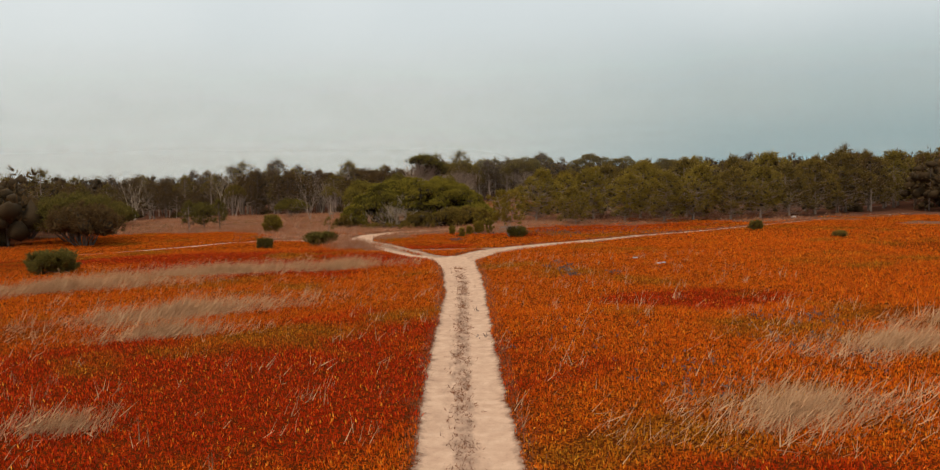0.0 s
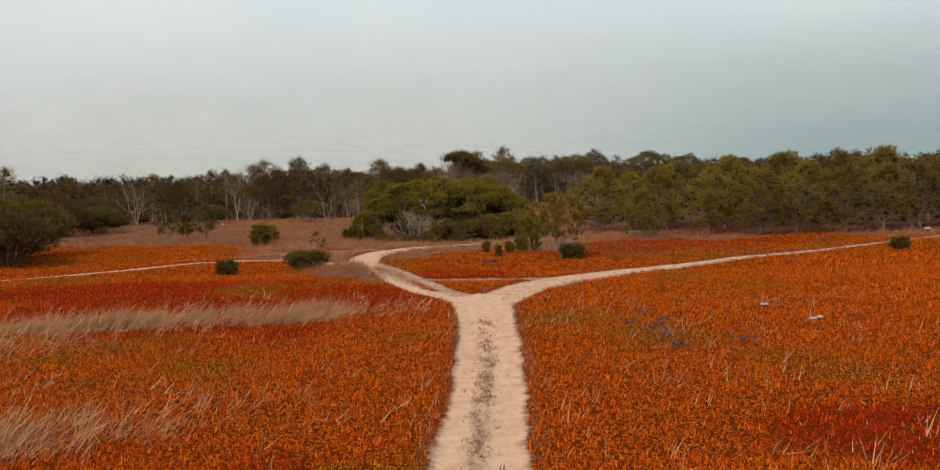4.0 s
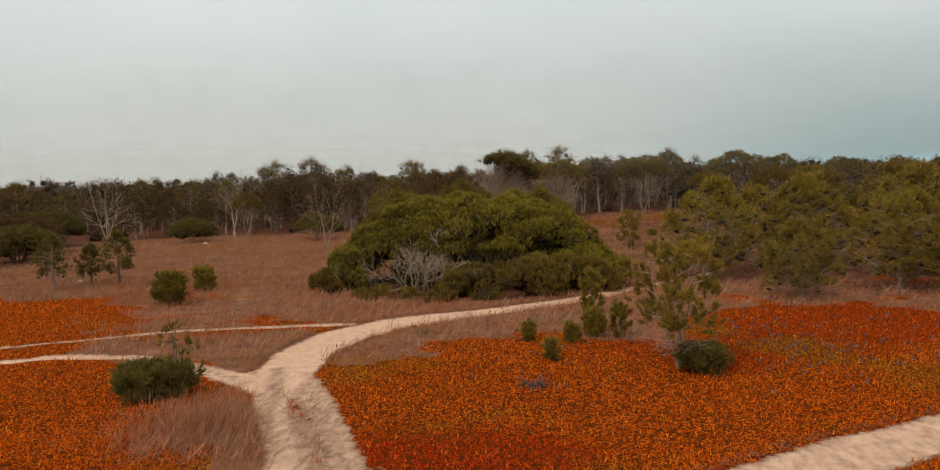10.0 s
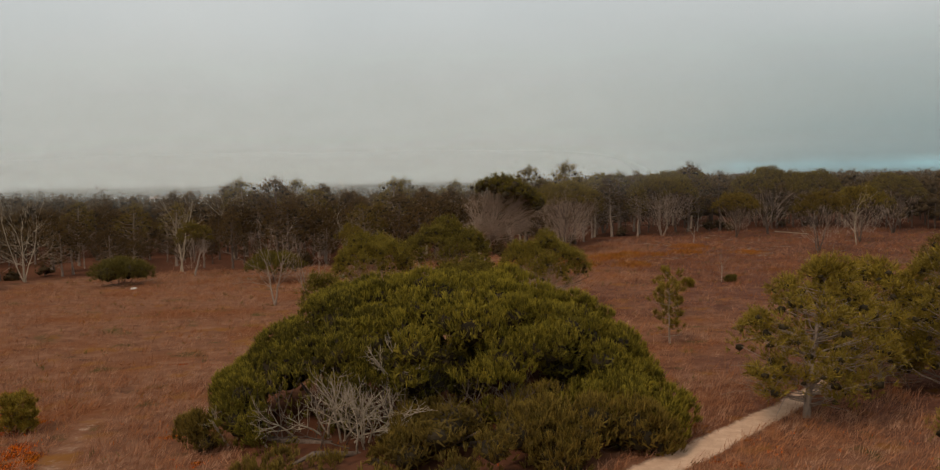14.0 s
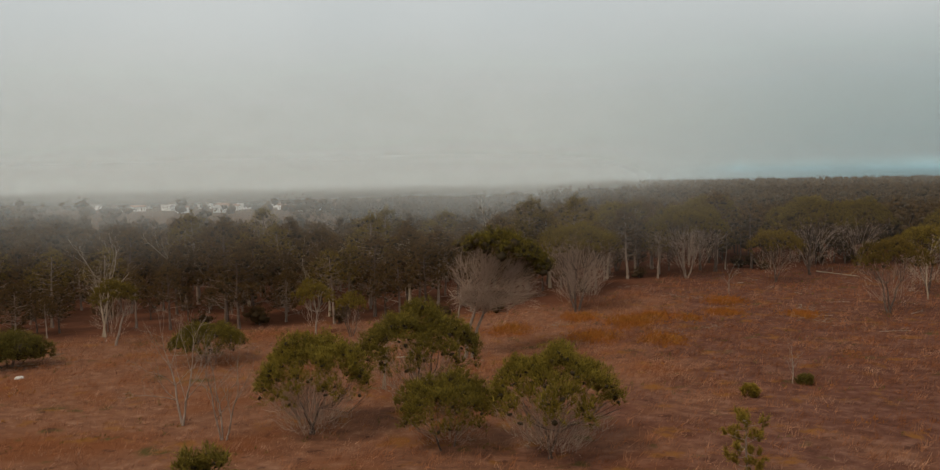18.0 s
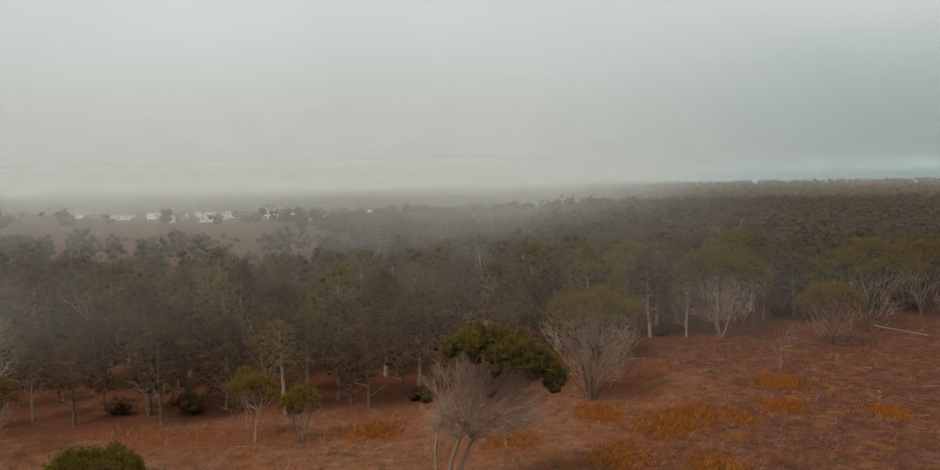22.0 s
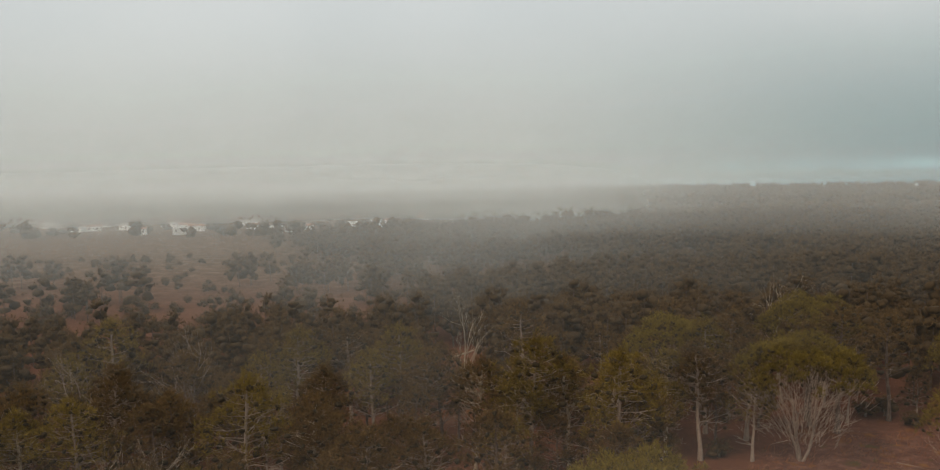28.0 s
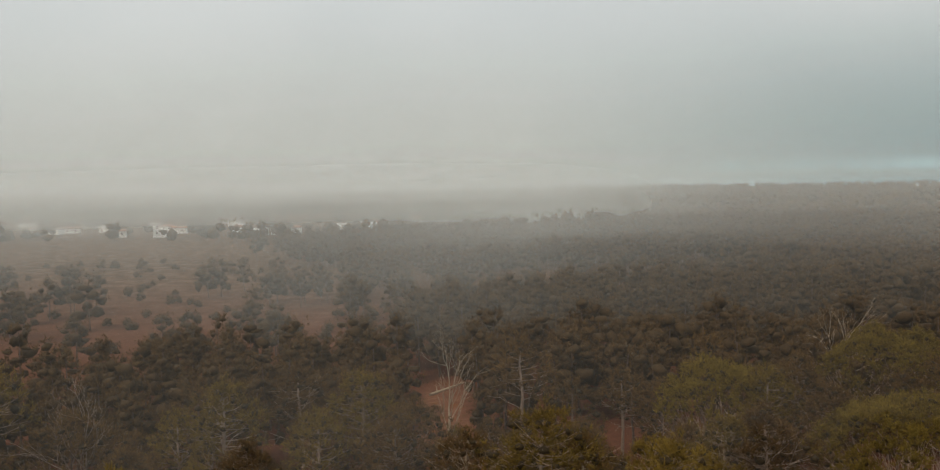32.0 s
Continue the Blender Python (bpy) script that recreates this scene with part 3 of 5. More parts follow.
def tuft_pine(seed, h, w, base, limbs, leaf, bark, trunks=1, needle=0.26, tufts=9, dry=8, lean=(0.0, 0.0), round_top=0.75, count=13):
    """A young pine: limbs on a leaning trunk or trunks, their twigs ending in foxtails of needles; dead limbs below."""
    rng = np.random.default_rng(seed)
    wood, pts, ways, dead, stems = [], [], [], [], []
    for i in range(trunks):
        a = i * 6.28 / trunks + rng.uniform(-0.5, 0.5)
        s = 0.0 if trunks == 1 else 0.30 * w / h
        p, seg = stem(rng, h * rng.uniform(0.86, 0.96), 0.014 * h / trunks ** 0.5 + 0.012, 0.05, 7, (lean[0] + math.cos(a) * s, lean[1] + math.sin(a) * s))
        wood += seg
        stems.append(p)
    for i in range(limbs + dry):
        p = stems[i % trunks]
        u = (i // trunks + 0.5) / max(1, limbs // trunks) if i < limbs else rng.uniform(0.1, 0.5)
        u = min(u, 1.0)
        z = h * (base + (0.93 - base) * u) if i < limbs else h * base * (0.3 + u)
        k = np.clip(np.interp(z, p[:, 2], np.arange(len(p))), 0, len(p) - 1.01)
        root = p[int(k)] + (p[int(k) + 1] - p[int(k)]) * (k - int(k))
        a = i * 2.4 + rng.uniform(-0.4, 0.4)
        reach = w / 2 * math.sqrt(max(0.04, 1 - round_top * u ** 2.2)) * rng.uniform(0.68, 1.05) * (0.72 + 0.28 * min(1, u * 4))
        if i >= limbs:
            reach = w * rng.uniform(0.2, 0.42)
        rise = reach * rng.uniform(0.1, 0.45) * (0.4 + u)
        end = np.array([root[0] + math.cos(a) * reach, root[1] + math.sin(a) * reach, min(root[2] + rise, h * 0.97)])
        mid = root + (end - root) * 0.5 + np.array([0, 0, -0.06 * reach]) + rng.normal(size=3) * 0.05 * reach
        r = 0.012 * reach + 0.008
        if i >= limbs:
            b = [(root, mid, r, r * 0.6), (mid, end, r * 0.6, 0.004)]
            for _ in range(7):
                q = root + (end - root) * rng.uniform(0.35, 0.95)
                b.append((q, q + unit(end - root + rng.normal(size=3) * 0.7) * reach * 0.25, 0.007, 0.003))
            dead.append(b)
            continue
        wood += [(root, mid, r, r * 0.65), (mid, end, r * 0.65, 0.008)]
        for j in range(tufts):
            v = rng.uniform(0.42, 1.0)
            q = (root + (mid - root) * v * 2) if v < 0.5 else (mid + (end - mid) * (v * 2 - 1))
            d = unit(unit(end - root) * 0.55 + rng.normal(size=3) * 0.6 + np.array([0, 0, 0.45]))
            L = w * rng.uniform(0.05, 0.11)
            t = q + d * L
            wood.append((q, t, 0.008, 0.005))
            g = unit(d + np.array([0, 0, 0.9]))
            for m in (0.0, 0.5, 1.0):
                pts.append(t + g * m * needle * 0.9)
                ways.append(g)
    for p in stems:
        for m in range(4):
            pts.append(p[-1] + np.array([0, 0, m * needle * 0.6]))
            ways.append(np.array([0, 0, 1.0]))
    pts, ways = np.array(pts), np.array(ways)
    parts = [("trunk", mesh_np("trunk", *tube_list(wood, 4), bark), "")]
    parts += [("bare_branch", mesh_np("bare_branch", *tube_list(b, 3), PALE), "pale bare dead branch") for b in dead]
    parts.append(("crown", leaves("crown", *puffs(pts, ways, needle, count, rng, 0.15, 0.62, 3, 0.14), leaf), ""))
    return parts


def thing(name, parts, label, category, group=""):
    root = tagged(new(name), label, category, group)
    made = {}
    for n, me, lab in parts:
        ob = part(n, me, made.get("trunk", root) if n in ("bare_branch", "dry_branch", "twig_spray") else root, lab)
        made.setdefault(n, ob)
        if n in ("twig_spray", "inner_wood"):
            tagged(ob, kind="stuff")
    return root


def stand(ob, x, y, turn=0.0, scale=1.0, sink=0.05):
    ob.matrix_basis = pose(x, y, height(x, y) - sink, 0, 0, turn) @ Matrix.Diagonal((scale, scale, scale, 1))
    return ob


def another(ob, x, y, turn, scale=1.0, sink=0.05):
    made = copy_thing(ob, pose(0, 0, 0))
    return stand(made, x, y, turn, scale, sink)


# ---- the lie of the land ----


def ease(a, b, v):
    u = np.clip((np.asarray(v, float) - a) / (b - a), 0, 1)
    return u * u * (3 - 2 * u)


def slope(x, y):
    k = 0.022 - 0.016 * ease(-32, 12, x)
    z = -k * np.clip(np.asarray(y, float) - 92, 0, 170) - 0.005 * np.clip(np.asarray(y, float) - 262, 0, 380)
    return z - 8 * ease(640, 1500, y) - 10 * ease(1400, 3900, y) - 45 * ease(1900, 3900, y) 


def height(x, y):
    return float(slope(x, y))


# centre line and half width of each way, in metres
STEM = [(-0.8, -40, 1.2), (-0.77, 0, 1.2), (-0.77, 17.3, 1.2), (-0.85, 28, 1.17), (-0.78, 37, 1.12), (-0.71, 43, 1.08), (-0.8, 48.5, 1.15), (-1.0, 54, 1.2), (-1.15, 57, 1.3), (-1.4, 60, 1.45), (-1.6, 62, 1.3)]
RUT_A = [(-1.9, 60, 0.7), (-3.1, 62, 0.55), (-4.9, 64.6, 0.55), (-6.5, 68, 0.55), (-8.0, 71.9, 0.5), (-9.5, 75, 0.55), (-10.6, 78.5, 0.8)]
RUT_B = [(-1.3, 61, 0.6), (-3.3, 64.2, 0.5), (-4.7, 67.6, 0.5), (-6.3, 71.6, 0.45), (-7.8, 75, 0.5), (-9.6, 78.4, 0.8)]
MAIN = [(-10.2, 77.5, 1.0), (-10.7, 80, 1.2), (-10.9, 83, 1.2), (-10.2, 86.8, 1.35), (-8.6, 89.6, 1.35), (-6.5, 91.6, 1.1), (-4.4, 93.2, 0.95), (-0.6, 96.4, 0.8), (3, 100.6, 0.75), (8.3, 107.6, 0.6), (11, 112, 0.3)]
LEFT_A = [(-10.9, 89.4, 0.5), (-14.2, 88.7, 0.4), (-18.7, 87.6, 0.35), (-22.1, 85.2, 0.3), (-27, 82, 0.2)]
LEFT_B = [(-10.5, 77.6, 0.8), (-13.2, 79.6, 0.6), (-17.4, 82, 0.45), (-21.2, 82, 0.45), (-24.8, 79.2, 0.42), (-28.5, 75, 0.4), (-34, 70.5, 0.3)]
LINK = [(-5.6, 69.4, 0.8), (-2.7, 69.1, 0.7), (0, 69.0, 0.7), (2.5, 69.0, 0.9)]
RIGHT = [(-1.0, 60, 1.2), (-0.3, 62.5, 1.3), (0.7, 65.2, 1.4), (2.8, 68, 1.5), (6.4, 71.4, 1.25), (12, 75.4, 0.95), (16, 79.0, 0.75), (23, 83.3, 0.6), (30, 89.0, 0.45), (41.6, 98.0, 0.35), (60, 110, 0.25)]
FAINT = [(-17.5, 92.8, 0.6), (-20.1, 99.5, 0.6), (-22.2, 105.5, 0.5), (-23, 111, 0.4)]
WAYS = ((STEM, 0.0), (RUT_A, 0.2), (RUT_B, 0.62), (MAIN, 0.0), (LEFT_A, 0.35), (LEFT_B, 0.1), (LINK, 0.85), (RIGHT, 0.34), (FAINT, 1.0))


def on_way(x, y, line, soft=0.35):
    """How far points lie on a way: 1 on it, 0 off it."""
    best = np.full(np.shape(x), -9.0)
    for (ax, ay, aw), (bx, by, bw) in zip(line[:-1], line[1:]):
        dx, dy = bx - ax, by - ay
        u = np.clip(((x - ax) * dx + (y - ay) * dy) / (dx * dx + dy * dy), 0, 1)
        best = np.maximum(best, 0.07 * lumps(x, y, 0.9, 4) + aw + (bw - aw) * u - np.hypot(x - ax - u * dx, y - ay - u * dy))
    return ease(-soft, soft, best)


def lumps(x, y, scale, seed=0.0):
    """Smooth plane noise from a few waves, about -1 to 1."""
    x, y = x / scale + seed, y / scale - seed * 1.7
    return (np.sin(x * 1.3 + 1.7 * np.sin(y * 0.7 + seed)) + np.sin(y * 1.7 + 1.3 * np.sin(x * 1.1)) + 0.6 * np.sin(x * 3.1 + y * 2.3) + 0.6 * np.sin(y * 3.7 - x * 2.9)) / 2.6


def blob(x, y, cx, cy, rx, ry, turn=0.0):
    c, s = math.cos(radians(turn)), math.sin(radians(turn))
    u, v = (x - cx) * c + (y - cy) * s, -(x - cx) * s + (y - cy) * c
    return 1 - np.hypot(u / rx, v / ry)


# patches of dry grass: place, half sizes, turn
SPOTS = ((-17, 54.5, 12, 1.9, 18), (-14, 38, 7.5, 2.4, 34), (-9.5, 55.5, 4, 1.0, 20), (-24, 48, 9, 2.6, 24), (7.5, 20.5, 4.5, 2.6, 25), (14, 28, 5, 2.2, 20), (-11.3, 20.6, 2.0, 1.0, 20), (-10.4, 73.0, 2.4, 2.6, 60), (-13, 33, 4, 1.4, 15), (-7.4, 70.5, 2.0, 4.6, 22), (-13, 84, 8, 4.5, 0), (-4, 88, 5.5, 2.6, 30), (0, 91, 6, 3, 40), (5, 96, 8, 4, 30), (40, 62, 8, 4, 10), (62, 90, 16, 7, 15), (20, 33, 5, 1.5, 10), (-9, 57, 5, 0.8, 16))


def grass_field(x, y):
    """Dry grass against ice plant: above 0.5 the grass has it."""
    line = 86.5 + 10 * ease(3, 10, x) + 4 * ease(30, 60, x) + 7 * ease(-22, -30, x)
    g = ease(-5, 6, y - line + 3.5 * lumps(x, y, 5, 2) + 3 * lumps(x, y, 1.9, 5))
    for s in SPOTS:
        g = np.maximum(g, (0.22 if s[1] < 66 else 1.0) * ease(-0.15, 0.45, blob(x, y, *s) + 0.35 * lumps(x, y, 2.2, s[0])))
    patch = ease(0.35, 0.9, lumps(x, y, 5, 5) + 0.5 * lumps(x, y, 1.6, 7)) * ease(90, 100, y) * (0.55 - 0.35 * ease(110, 125, y))
    left = ease(0, 0.4, blob(x, y, -34, 92, 15, 7) + 0.3 * lumps(x, y, 4, 1))
    return np.clip(g - patch - left, 0, 1)


def red_field(x, y):
    """Where the ice plant has turned deep red."""
    r = np.full(np.shape(x), -1.0)
    for s in ((-9, 25, 14, 13, 0), (11, 40, 6, 3, 15), (-24, 66, 16, 4, 10), (10, 86, 13, 4, 15), (6, 15, 5, 3, 0), (-15, 60, 12, 9, 0), (-10, 63, 8, 6, 0), (-3, 71, 5, 3, 0), (16, 92, 13, 5, 10)):
        r = np.maximum(r, blob(x, y, *s))
    return ease(-0.1, 0.5, r + 0.3 * lumps(x, y, 3.5, 8) + 0.12 * lumps(x, y, 0.8, 2)) * (1 - 0.4 * ease(66, 78, y))


def dark_heath(x, y):
    """Where the clearing's grass is thin and the dark brown heath shows."""
    return ease(-9, 14, x - 4 * ease(150, 120, y) + 9 * lumps(x, y, 8, 3) + 7 * lumps(x, y, 2.4, 6)) * ease(96, 110, y)


def olive_field(x, y):
    return ease(0.2, 1.1, lumps(x, y, 4.5, 4) + 0.4 * lumps(x, y, 1.0, 6)) * 0.85


EDGE_X = [-400, -75, -64, -48, -30, -20, -8, 0, 14, 32, 45, 60, 75, 90, 120, 400]
EDGE_Y = [120, 150, 164, 172, 181, 182, 186, 191, 217, 222, 231, 222, 195, 150, 128, 110]


def woods(x, y):
    """Where the forest stands: 1 in it, 0 in the open."""
    x, y = np.asarray(x, float), np.asarray(y, float)
    w = y > np.interp(x, EDGE_X, EDGE_Y)
    lx = np.interp(y, [70, 80, 100, 125, 160], [-75, -44, -54, -59, -68])
    w = w | ((x < lx) & (y > 74))
    w = w | ((x > np.interp(y, [100, 112, 135, 200], [60, 46, 52, 62])) & (y > 108))
    open_road = (np.abs(x + 14 + 0.149 * (y - 215)) < 2.6 + 0.6 * lumps(x, y, 4, 2)) & (y > 226) & (y < 264)
    return w & ~open_road


def thinned(x, y):
    """The share of trees missing where the wood opens to sparse heath."""
    x, y = np.asarray(x, float), np.asarray(y, float)
    west = blob(x, y, -92, 305, 66, 58, -25) + 0.3 * lumps(x, y, 22, 3)
    mid = blob(x, y, -8, 348, 46, 30, 5) + 0.35 * lumps(x, y, 14, 4)
    valley = blob(x, y, -190, 420, 130, 90, -20) + 0.25 * lumps(x, y, 28, 3)
    west = np.maximum(west, np.maximum(valley, blob(x, y, -185, 560, 130, 95, -8)))
    return float(np.maximum(0.80 * ease(-0.1, 0.25, west), 0.7 * ease(-0.1, 0.3, mid)))


# the ground that the big bush covers, darkened in colour as its shade
BUSH = (-6.5, 106.0, 8.5, 10.5)


def build_ground():
    def marks(*runs):
        out = []
        for a, b, s in runs:
            out.append(np.arange(a, b, s))
        return np.concatenate(out)

    far = np.geomspace(120, 2800, 22)
    xs = np.concatenate([-far[::-1], marks((-110, -40, 2.5), (-40, -16, 0.6), (-16, 14, 0.3), (14, 44, 0.6), (44, 118, 2.5)), far])
    ys = np.concatenate([-np.geomspace(50, 900, 10)[::-1], marks((-40, 10, 1.2), (10, 72, 0.36), (72, 112, 0.42), (112, 180, 1.2), (180, 420, 3.0)), np.geomspace(425, 3900, 50)])
    X, Y = np.meshgrid(xs, ys)
    track, worn_shaded = np.zeros(X.shape), np.zeros(X.shape)
    for line, w in WAYS:
        m = on_way(X, Y, line, 0.9 if w > 0.8 else 0.35)
        worn_shaded = np.where(m > track, w, worn_shaded)
        track = np.maximum(track, m * (1.0 if w < 0.3 else 0.86 if w < 0.8 else 0.66 if w < 0.9 else 0.5))
    cx = np.interp(Y, [q[1] for q in STEM], [q[0] for q in STEM]) - 0.12
    strip = ease(0.5, 0.2, np.abs(X - cx)) * ease(58, 46, Y) * 0.62
    worn_shaded = np.maximum(worn_shaded, strip)
    # dark dirt-coloured lines that paint the shading of the ruts
    for rut in ([(-7.6, 70.5, 0.2), (-9.2, 74, 0.3), (-10.2, 77.5, 0.35), (-11.2, 80.5, 0.2)], [(-5.4, 70, 0.2), (-7.2, 73.4, 0.25), (-8.6, 76.4, 0.2), (-9.6, 79.4, 0.15)], [(-11.6, 78.4, 0.2), (-14.5, 80.6, 0.2), (-18, 82.2, 0.12)], [(3.2, 67.6, 0.2), (7.5, 70.8, 0.25), (12.5, 74.8, 0.12)]):
        worn_shaded = np.maximum(worn_shaded, 0.9 * on_way(X, Y, rut, 0.45))
    between = on_way(X, Y, [(-2.6, 63.2, 0.5), (-5.6, 68, 0.7), (-8.6, 75, 0.5)], 0.5)
    track = np.maximum(track, between * 0.62)
    worn_shaded = np.where(between > 0.3, np.maximum(worn_shaded, between * 0.8), worn_shaded)
    grass = grass_field(X, Y)
    Z = slope(X, Y) - 0.07 * track + 0.03 * strip + 0.035 * lumps(X, Y, 1.1, 3) * (1 - track) + 0.05 * lumps(X, Y, 4, 1) * (1 - track)
    v = np.stack([X, Y, Z], -1).reshape(-1, 3)
    ny, nx = X.shape
    i = (np.arange(ny - 1)[:, None] * nx + np.arange(nx - 1)[None]).ravel()
    f = np.stack([i, i + 1, i + nx + 1, i + nx], 1)
    # mask of the floor painted darker for shade: the forest and under the bush
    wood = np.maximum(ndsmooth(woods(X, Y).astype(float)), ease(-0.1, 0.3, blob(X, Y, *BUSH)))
    fields = {"track": track, "worn_shaded": worn_shaded, "grass": grass, "wood": wood * 0.9, "far": ease(250, 420, Y), "red": red_field(X, Y), "heath": dark_heath(X, Y), "olive": olive_field(X, Y)}
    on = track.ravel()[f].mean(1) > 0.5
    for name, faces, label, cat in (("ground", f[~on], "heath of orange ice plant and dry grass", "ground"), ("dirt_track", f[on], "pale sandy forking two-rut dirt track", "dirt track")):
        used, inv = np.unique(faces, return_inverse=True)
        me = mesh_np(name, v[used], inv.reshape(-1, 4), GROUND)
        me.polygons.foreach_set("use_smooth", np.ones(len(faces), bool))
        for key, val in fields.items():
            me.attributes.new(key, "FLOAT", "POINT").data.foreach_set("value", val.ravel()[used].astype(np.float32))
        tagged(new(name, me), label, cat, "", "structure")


def ndsmooth(a):
    for _ in range(2):
        b = a.copy()
        b[1:-1, 1:-1] = (a[:-2, 1:-1] + a[2:, 1:-1] + a[1:-1, :-2] + a[1:-1, 2:] + a[1:-1, 1:-1]) / 5
        a = b
    return a


build_ground()

# ---- the big bush in the fork of the ways and its neighbours ----


def dead_bough(rng, length, spread):
    a = rng.uniform(-spread, spread)
    b, _t = bough(rng, rng.normal(size=3) * np.array([0.5, 0.3, 0.1]), (math.sin(a), -0.45, 0.6 + 0.35 * math.cos(a)), length * rng.uniform(0.6, 1.15), 0.042, 2, 4, 0.62)
    return mesh_np("dead_branch", *tube_list(b, 4), DEAD)


def big_bush():
    rng = np.random.default_rng(31)
    root = tagged(new("bush"), "huge wind-shaped green pine bush with bleached dead branches", "bush")
    # lobes: middle, half sizes
    lobes = [(1.2, 12, 2.0, 5.4, 6.6, 3.7), (-2.6, 12.5, 1.7, 5.0, 6.2, 3.3), (4.8, 11, 1.5, 4.3, 5.6, 3.2), (-5.5, 9.5, 0.9, 3.1, 4.4, 2.2), (7.8, 8.0, 0.6, 2.3, 3.4, 1.7),
             (2.2, 4.4, 0.4, 3.6, 3.0, 1.5), (5.8, 5.2, 0.4, 3.2, 2.8, 1.6), (-1.4, 2.8, 0.1, 2.4, 1.6, 1.1), (-4.4, 3.2, 0.0, 1.7, 1.1, 0.7), (-8.0, 6.4, 0.4, 1.4, 1.4, 1.0), (-0.4, 19.0, 1.7, 4.6, 3.0, 3.1), (4.0, 18.5, 1.1, 3.4, 3, 2.7), (8.2, 16.5, 0.6, 2.2, 2.4, 1.7)]
    for i, (x, y, z, a, b, c) in enumerate(lobes):
        area = a * b + a * c + b * c
        small = c < 1.3
        q, o, mid, r = billows(rng, (x, y, z), (a, b, c), int(area * (1.6 if small else 1.05)) + 3, 28 if small else 50, (0.4, 0.7) if small else (0.75, 1.35))
        keep = (np.hypot((mid[:, 0] + 3.4) / 3.0, (mid[:, 2] - 1.3) / 1.6) > 1) | (mid[:, 1] > 7.4)
        keep &= (np.hypot((mid[:, 0] - 1.4) / 2.4, (mid[:, 2] - 2.0) / 0.7) > 1) | (mid[:, 1] > 7.8)
        inner = cores(mid[keep], r[keep][:, None] * np.array([[0.78, 0.78, 0.62]]), rng, 0.2, 0.5, 0.7)
        hole = (np.hypot((q[:, 0] + 3.4) / 2.5, (q[:, 2] - 1.3) / 1.2) < 1) & (q[:, 1] < 6.6) & (q[:, 2] > 0.5)
        hole |= (np.hypot((q[:, 0] - 1.4) / 2.2, (q[:, 2] - 2.0) / 0.5) < 1) & (q[:, 1] < 7.0)
        hole |= (np.hypot((q[:, 0] + 1.2) / 1.0, (q[:, 2] - 3.2) / 0.6) < 1) & (q[:, 1] < 8.0)
        inside = np.zeros(len(q), bool)
        for j, (X, Y, Z, A, B, C) in enumerate(lobes):
            if j != i:
                inside |= ((q[:, 0] - X) / A) ** 2 + ((q[:, 1] - Y) / B) ** 2 + ((q[:, 2] - Z) / C) ** 2 < 0.62
        ok = (q[:, 2] > 0.03) & ~hole & ~inside
        up = unit(o[ok] * 0.5 + np.array([0, 0, 1.0]))
        # dark lumps under the needles give the gaps a painted shade
        tagged(part("inner_wood", shade_cores(mid[keep], r[keep][:, None] * np.array([[0.62, 0.62, 0.45]]), rng, BRIGHT), root), "dark core standing in for shade inside the bush", kind="stuff")
        part("crown", leaves("crown", *puffs(q[ok], up, 0.29, 10, rng, 0.19, 0.26, 3, 0.15), BRIGHT if c > 1.6 else NEEDLE, inner), root)
    for x, y, z, a, b, c in lobes:
        p = np.array([x * 0.35 - 0.8, 6.5 + (y - 6.5) * 0.4, -0.1])
        m = (p + np.array([x, y, z])) / 2 + rng.normal(size=3) * 0.3
        part("stem", mesh_np("stem", *tube_list([(p, m, 0.16, 0.11), (m, np.array([x, y, z + c * 0.4]), 0.11, 0.04)], 6), BARK), root)
    for x, y, z, n, L in ((-2.2, 5.4, 0.3, 9, 1.45), (-3.4, 5.8, 0.3, 7, 1.5), (-1.4, 5.2, 0.4, 5, 1.1), (-1.2, 7.0, 2.4, 4, 0.9), (-6.2, 5.6, 0.1, 3, 1.0)):
        for _ in range(n):
            part("dead_branch", dead_bough(rng, L, 0.95), root, "bleached grey bare branch").matrix_basis = pose(x, y, z)
    for _ in range(60):
        p = np.array([rng.uniform(-6, 6), rng.uniform(5.2, 8.6), 0.1])
        b, _t = bough(rng, p, rng.normal(size=3) * np.array([0.5, 0.3, 0.2]) + np.array([0, -0.1, 0.8]), 1.7, 0.03, 1, 3, 0.5)
        part("inner_twig", mesh_np("inner_twig", *tube_list(b, 3), BARK), root, "dry brown inner twig")
    return stand(root, -6.0, 95.4, 6)


big_bush()

# wind-shaped clumps behind it
for i, (x, y, w, h, s, dry) in enumerate(((-17.6, 138.5, 7.0, 5.9, 0.3, 22), (-11.8, 144.5, 8.2, 6.6, -0.1, 14), (-3.2, 134.5, 7.0, 5.6, 0.4, 26), (-9.0, 136.0, 6.0, 3.9, 0.3, 12), (-16.6, 121.5, 2.8, 4.4, 0.2, 6), (-33.6, 159.8, 6.6, 3.2, 0.3, 8))):
    ob = thing("windswept_pine", umbrella(60 + i, h, w, h * 0.58, FRESH, BARK, 2, int(dry * 2.2), s, 2, 0.22, 3.3, 18, 0.25), "low windswept pine with dense green cap and dry twigs", "tree")
    stand(ob, x, y, 20 * i)

